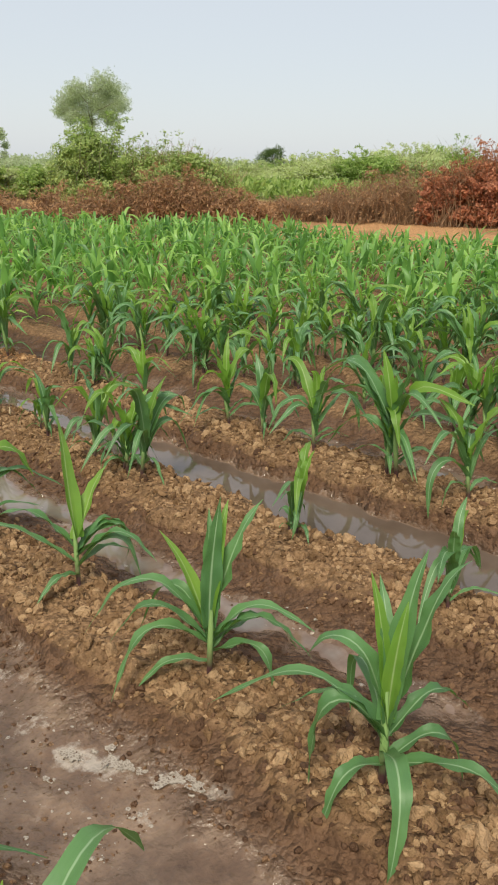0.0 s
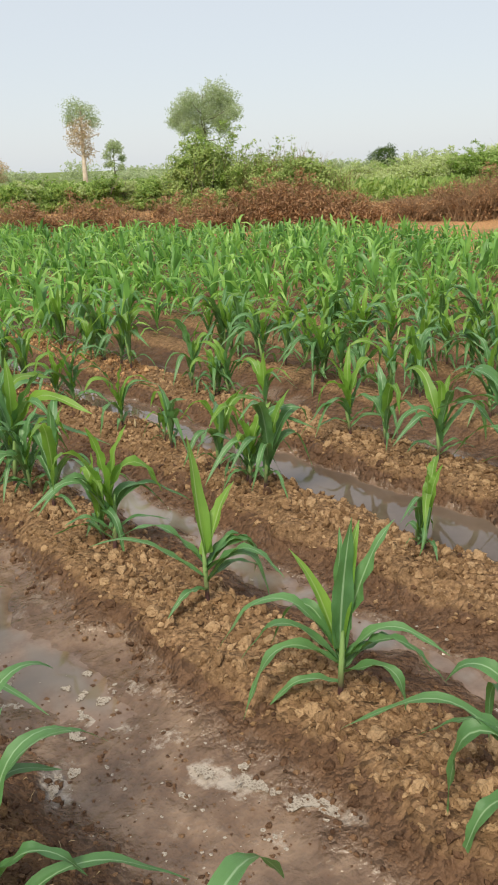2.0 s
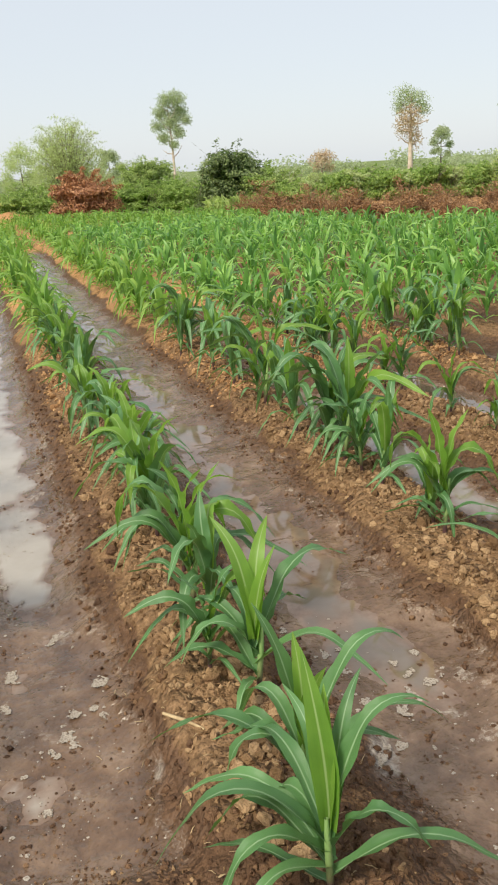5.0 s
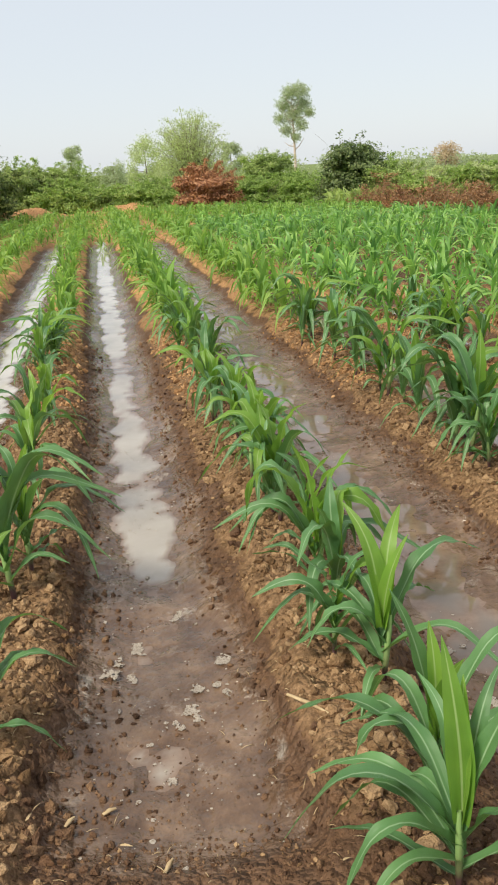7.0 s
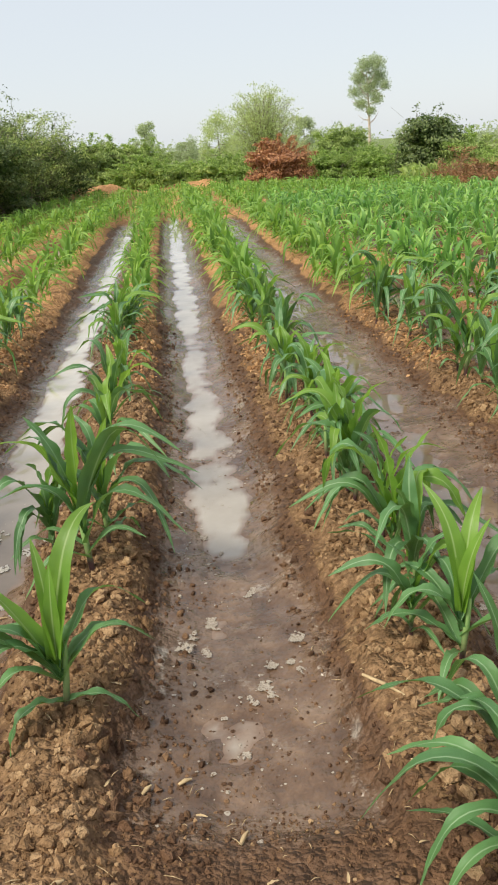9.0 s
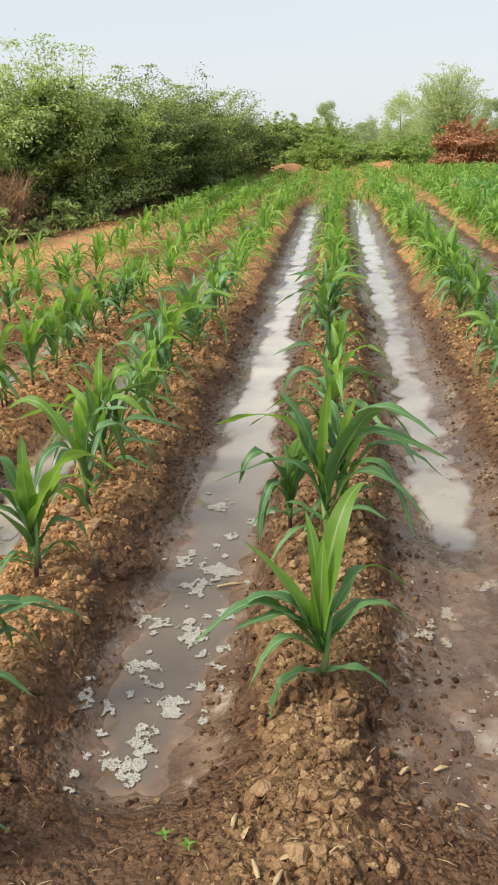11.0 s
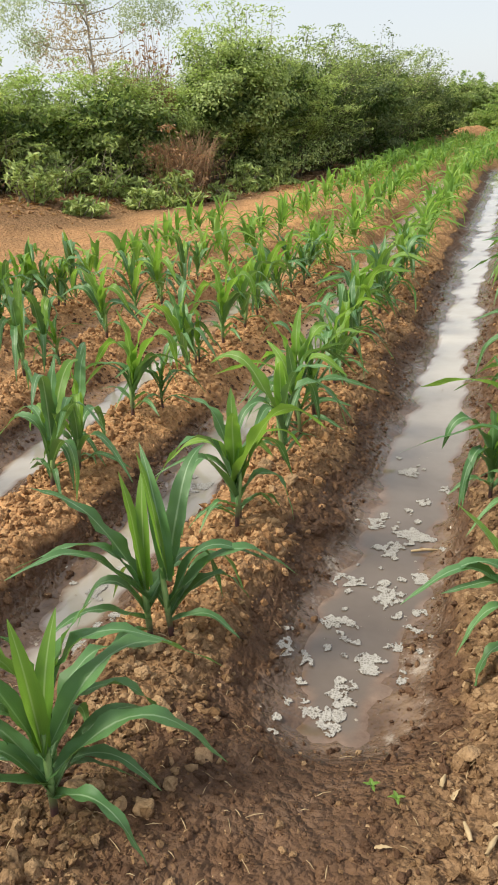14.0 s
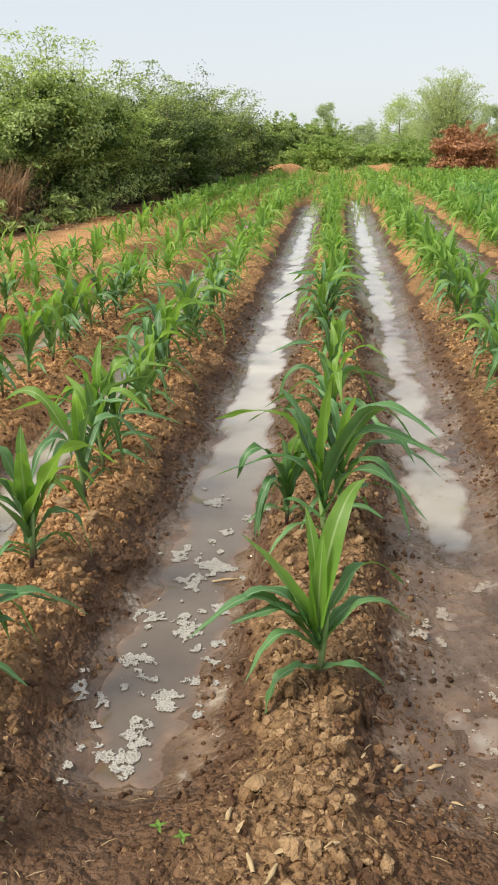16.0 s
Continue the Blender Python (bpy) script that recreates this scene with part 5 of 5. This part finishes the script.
def foam_patches():
    """Ragged lacy plates of scum in strings along the furrows, raised and broken at the rim and full of holes."""
    rng = np.random.default_rng(33)
    n = 34
    k = np.arange(n * n).reshape(n, n)
    quads = np.stack([k[:-1, :-1], k[:-1, 1:], k[1:, 1:], k[1:, :-1]], -1).reshape(-1, 4)
    u, w = np.meshgrid(np.linspace(-1, 1, n), np.linspace(-1, 1, n))

    def plate(x, y, r, long, turn, mat=FOAM, thick=0.6):
        level = float(height(x, y))
        if level > 0.03:
            return
        ox, oy = rng.uniform(0, 90, 2)
        body = fbm(u * r * long + ox, w * r + oy, 0.026, 3, 5) * 2.2 + 0.75 - 1.1 * np.hypot(u, w) ** 1.6
        holes = fbm(u * r * long + ox, w * r + oy, 0.010, 2, 8)
        body = body - 1.0 * step(0.16, 0.30, holes) * step(1.5, 0.5, body)
        rim = np.exp(-(((body - 0.30) / 0.16) ** 2))
        top = 0.0022 * step(0.1, 0.3, body) + 0.0038 * rim + 0.0005 * rng.random((n, n))
        top = top * thick
        inside = (body.ravel()[quads] > 0.12).sum(1) >= 3
        if inside.sum() < 16:
            return
        left, best = set(np.flatnonzero(inside).tolist()), []
        while left:
            stack = [left.pop()]
            found = []
            while stack:
                c = stack.pop()
                found.append(c)
                for d in ((c + 1) if (c + 1) % (n - 1) else -1, (c - 1) if c % (n - 1) else -1, c + n - 1, c - n + 1):
                    if d in left:
                        left.discard(d)
                        stack.append(d)
            best = max(best, found, key=len)
        used, index = np.unique(quads[sorted(best)], return_inverse=True)
        v = np.stack([u * r * long, w * r, top], -1).reshape(-1, 3)[used]
        ob = new("foam_patch", mesh_of("foam_patch", v, index.reshape(-1, 4), mat, True))
        ob.matrix_basis = pose(x, y, max(0.0, level) + 0.001, 0, 0, turn)
        tagged(ob, "thin lacy patch of greyish white foam on the muddy furrow" if mat == FOAM else "thin brownish crust of dried foam on wet mud", "foam", "foam on the water")

    # strings of larger plates on the standing water, crumbs of foam round them
    for x0, y0, r, turn in ((-1.13, 1.84, 0.055, 70), (-1.10, 1.95, 0.06, 80), (-1.06, 2.06, 0.05, 60), (-1.22, 2.03, 0.045, 10), (-1.28, 2.05, 0.04, 20), (-1.00, 2.15, 0.045, 5), (-1.17, 2.2, 0.05, 40), (-0.97, 2.22, 0.035, 20), (-1.07, 2.36, 0.065, 0), (-1.20, 2.42, 0.06, 10), (-0.98, 2.5, 0.05, 15), (-1.10, 2.62, 0.06, 90), (-1.02, 2.74, 0.065, 10), (-1.16, 2.8, 0.05, 10), (-1.05, 2.98, 0.06, 20), (-0.96, 3.1, 0.05, 0), (-1.12, 3.25, 0.06, 0), (-1.30, 1.78, 0.035, 0), (-1.24, 1.72, 0.03, 30),
                            (-1.80, 1.95, 0.05, 40), (-1.74, 2.08, 0.045, 60), (-1.88, 2.2, 0.05, 20), (-1.82, 2.4, 0.055, 30), (-1.94, 2.65, 0.05, 0), (-1.84, 2.95, 0.06, 10)):
        plate(x0, y0, r, rng.uniform(0.7, 1.3), turn + rng.normal(0, 12))
        for _ in range(3):
            plate(x0 + rng.normal(0, 0.07), y0 + rng.normal(0, 0.07), rng.uniform(0.010, 0.02), 1.3, rng.uniform(0, 180))
    # crusts along the edges of the shallow furrows
    for x0, y0, count, spread in ((0.76, 1.57, 8, 0.05), (0.53, 2.0, 6, 0.06), (0.45, 1.8, 6, 0.05), (0.82, 1.47, 8, 0.03), (0.86, 1.38, 8, 0.03), (0.90, 1.28, 7, 0.03), (0.5, 2.3, 5, 0.08), (0.68, 2.1, 7, 0.06), (-0.12, 2.3, 7, 0.06), (-0.3, 2.6, 7, 0.1), (-0.22, 2.1, 5, 0.08), (-0.42, 2.35, 5, 0.05), (-0.3, 3.0, 6, 0.1), (-2.58, 2.7, 6, 0.12)):
        for _ in range(count):
            plate(x0 + rng.normal(0, spread * 0.8), y0 + rng.normal(0, spread), 0.010 + 0.04 * rng.random() ** 1.6, rng.uniform(0.35, 0.8), rng.uniform(-30, 30) + 35 * (0.7 < x0), CRUST, 0.45)


foam_patches()


def litter():
    """Dead leaves under the hedge, and straw on the headland and ridges."""
    rng = np.random.default_rng(55)
    t = rng.random(3500)
    az, d = np.radians(-36 + 27 * t), 11.8 + 3.6 * t + rng.normal(0, 0.6, 3500)
    x, y = STAND[0] + d * np.sin(az), STAND[1] + d * np.cos(az)
    keep = in_field(x, y) < 0.3
    c = np.stack([x, y, height(x, y) + 0.012], -1)[keep]
    v, f = leaves_at(rng, c, 0.06, 0, 0.85)
    tagged(new("leaf_litter", mesh_of("leaf_litter", v, f, BROWN)), "dry brown leaf litter under the hedge", "leaf litter", kind="stuff")
    for x, y, long, turn in ((0.02, 1.97, 0.12, -52), (-0.52, 1.83, 0.03, 50), (-0.44, 1.86, 0.03, 20), (-0.33, 1.66, 0.035, 60), (-0.85, 1.59, 0.03, 80), (-0.80, 1.48, 0.04, 110), (-0.76, 1.44, 0.045, 70), (-0.99, 2.64, 0.08, 15), (1.9, 3.85, 0.12, 60), (-0.2, 1.45, 0.03, 10), (-0.5, 1.42, 0.035, 140), (-0.66, 1.52, 0.03, 30)):
        z = max(0.0, float(height(x, y))) + 0.006
        a = radians(turn)
        p = np.array([(x - math.cos(a) * long / 2, y - math.sin(a) * long / 2, z), (x, y, z + 0.004), (x + math.cos(a) * long / 2, y + math.sin(a) * long / 2, z + 0.002)])
        v, f = tube(p, (0.004, 0.0055, 0.0025), 5)
        tagged(new("straw_piece", mesh_of("straw_piece", v, f, STRAW, True)), "short piece of pale dry straw on the soil", "straw", "straw on the soil")

    # curled flakes of dead leaf
    for x, y, long, turn in ((-0.83, 1.55, 0.05, 75), (-0.76, 1.50, 0.045, 35), (-0.78, 1.40, 0.035, 110), (-0.42, 1.75, 0.032, -15), (-0.60, 1.80, 0.03, 55), (-0.30, 1.52, 0.035, 20), (-0.16, 1.50, 0.032, 80), (-0.02, 1.55, 0.03, 10), (0.03, 1.72, 0.035, 150), (-0.95, 1.42, 0.04, 20), (-1.62, 1.62, 0.035, 60), (-0.58, 2.12, 0.04, 160)):
        v, f, uv = blade(rng, 0.8 * long, 0.24 * long, radians(14), radians(26), rng.uniform(-1.6, 1.6), 1.5, 8, 3)
        ob = new("leaf_flake", mesh_of("leaf_flake", v, f, STRAW, True, uv))
        ob.matrix_basis = pose(x, y, max(0.0, float(height(x, y))) + 0.008, 0, 0, turn)
        tagged(ob, "small curled pale flake of dead leaf on the soil", "dead leaf", "dead leaf flakes")

    # chaff and root bits scattered over the headland and crests
    count = 520
    x, y = rng.uniform(-2.4, 0.4, count), 1.2 + 1.1 * rng.random(count) ** 1.4
    z = height(x, y)
    pieces = []
    for px, py, pz in zip(x, y, z):
        if pz < 0.012:
            continue
        a, long = rng.uniform(0, 6.28), 0.005 + 0.016 * rng.random() ** 2
        d = np.array([math.cos(a), math.sin(a), rng.normal(0, 0.15)]) * long
        pieces.append(tube([np.array([px, py, pz + 0.005]) - d, np.array([px, py, pz + 0.008]), np.array([px, py, pz + 0.005]) + d], (0.0006, 0.0011, 0.0005), 3))
    v, f, _ = merged(pieces)
    tagged(new("chaff", mesh_of("chaff", v, f, STRAW, True)), "fine straw chaff and root bits on the soil", "chaff", kind="stuff")
    for x, y in ((-0.93, 1.53), (-0.98, 1.56)):
        root = new("weed_seedling")
        root.matrix_basis = pose(x, y, float(height(x, y)) - 0.003)
        part("stem", mesh_of("stem", *tube([(0, 0, 0), (0.003, 0, 0.02)], (0.0015, 0.001), 5), STALK, True), root)
        for k in range(4):
            v, f, uv = blade(rng, 0.019, 0.009, radians(35), radians(50), 0, 2.2, 6, 2)
            part("leaf", mesh_of("leaf", turned(v, k * 1.6 + rng.uniform(0, 0.5), (0.003, 0, 0.018)), f, YOUNG, True, uv), root)
        tagged(root, "tiny green weed seedling on bare damp soil", "seedling", "seedlings on the headland")

    # pale scum flecks and dark specks on the wet mud
    for name, mat, count, label in (("scum_flecks", CRUST, 1500, "small pale flecks of scum on the wet mud"), ("mud_specks", DAMP, 4200, "dark specks of soil lying on the wet mud")):
        fx = rng.choice([-1.87, -1.05, -0.29, -0.29, -0.29, -0.29, 0.62, 0.62, 1.47], count)
        x, y = fx + rng.normal(0, 0.12, count), 1.35 + 3.2 * rng.random(count) ** 1.7
        z = height(x, y)
        keep = (z < 0.04) & (z > (-1 if mat == CRUST else -0.005)) & (fbm(x, y, 0.22, 2, 91) > 0.0)
        pieces = []
        for px, py, pz in zip(x[keep], y[keep], np.maximum(z[keep], 0)):
            t, r = np.linspace(0, 6.283, 7)[:-1], 0.0012 + 0.006 * rng.random() ** 3
            rim = np.stack([r * rng.uniform(0.5, 1.5, 6) * np.cos(t), r * rng.uniform(0.5, 1.5, 6) * np.sin(t), 0 * t - 0.0005], -1)
            v = np.concatenate([rim, [(0, 0, 0.0012 if mat == CRUST else 0.6 * r)]]) + (px, py, pz + 0.0012)
            pieces.append((v, np.array([(k, (k + 1) % 6, 6) for k in range(6)])))
        v, f, _ = merged(pieces)
        tagged(new(name, mesh_of(name, v, f, mat, True)), label, "mud", kind="stuff")


litter()
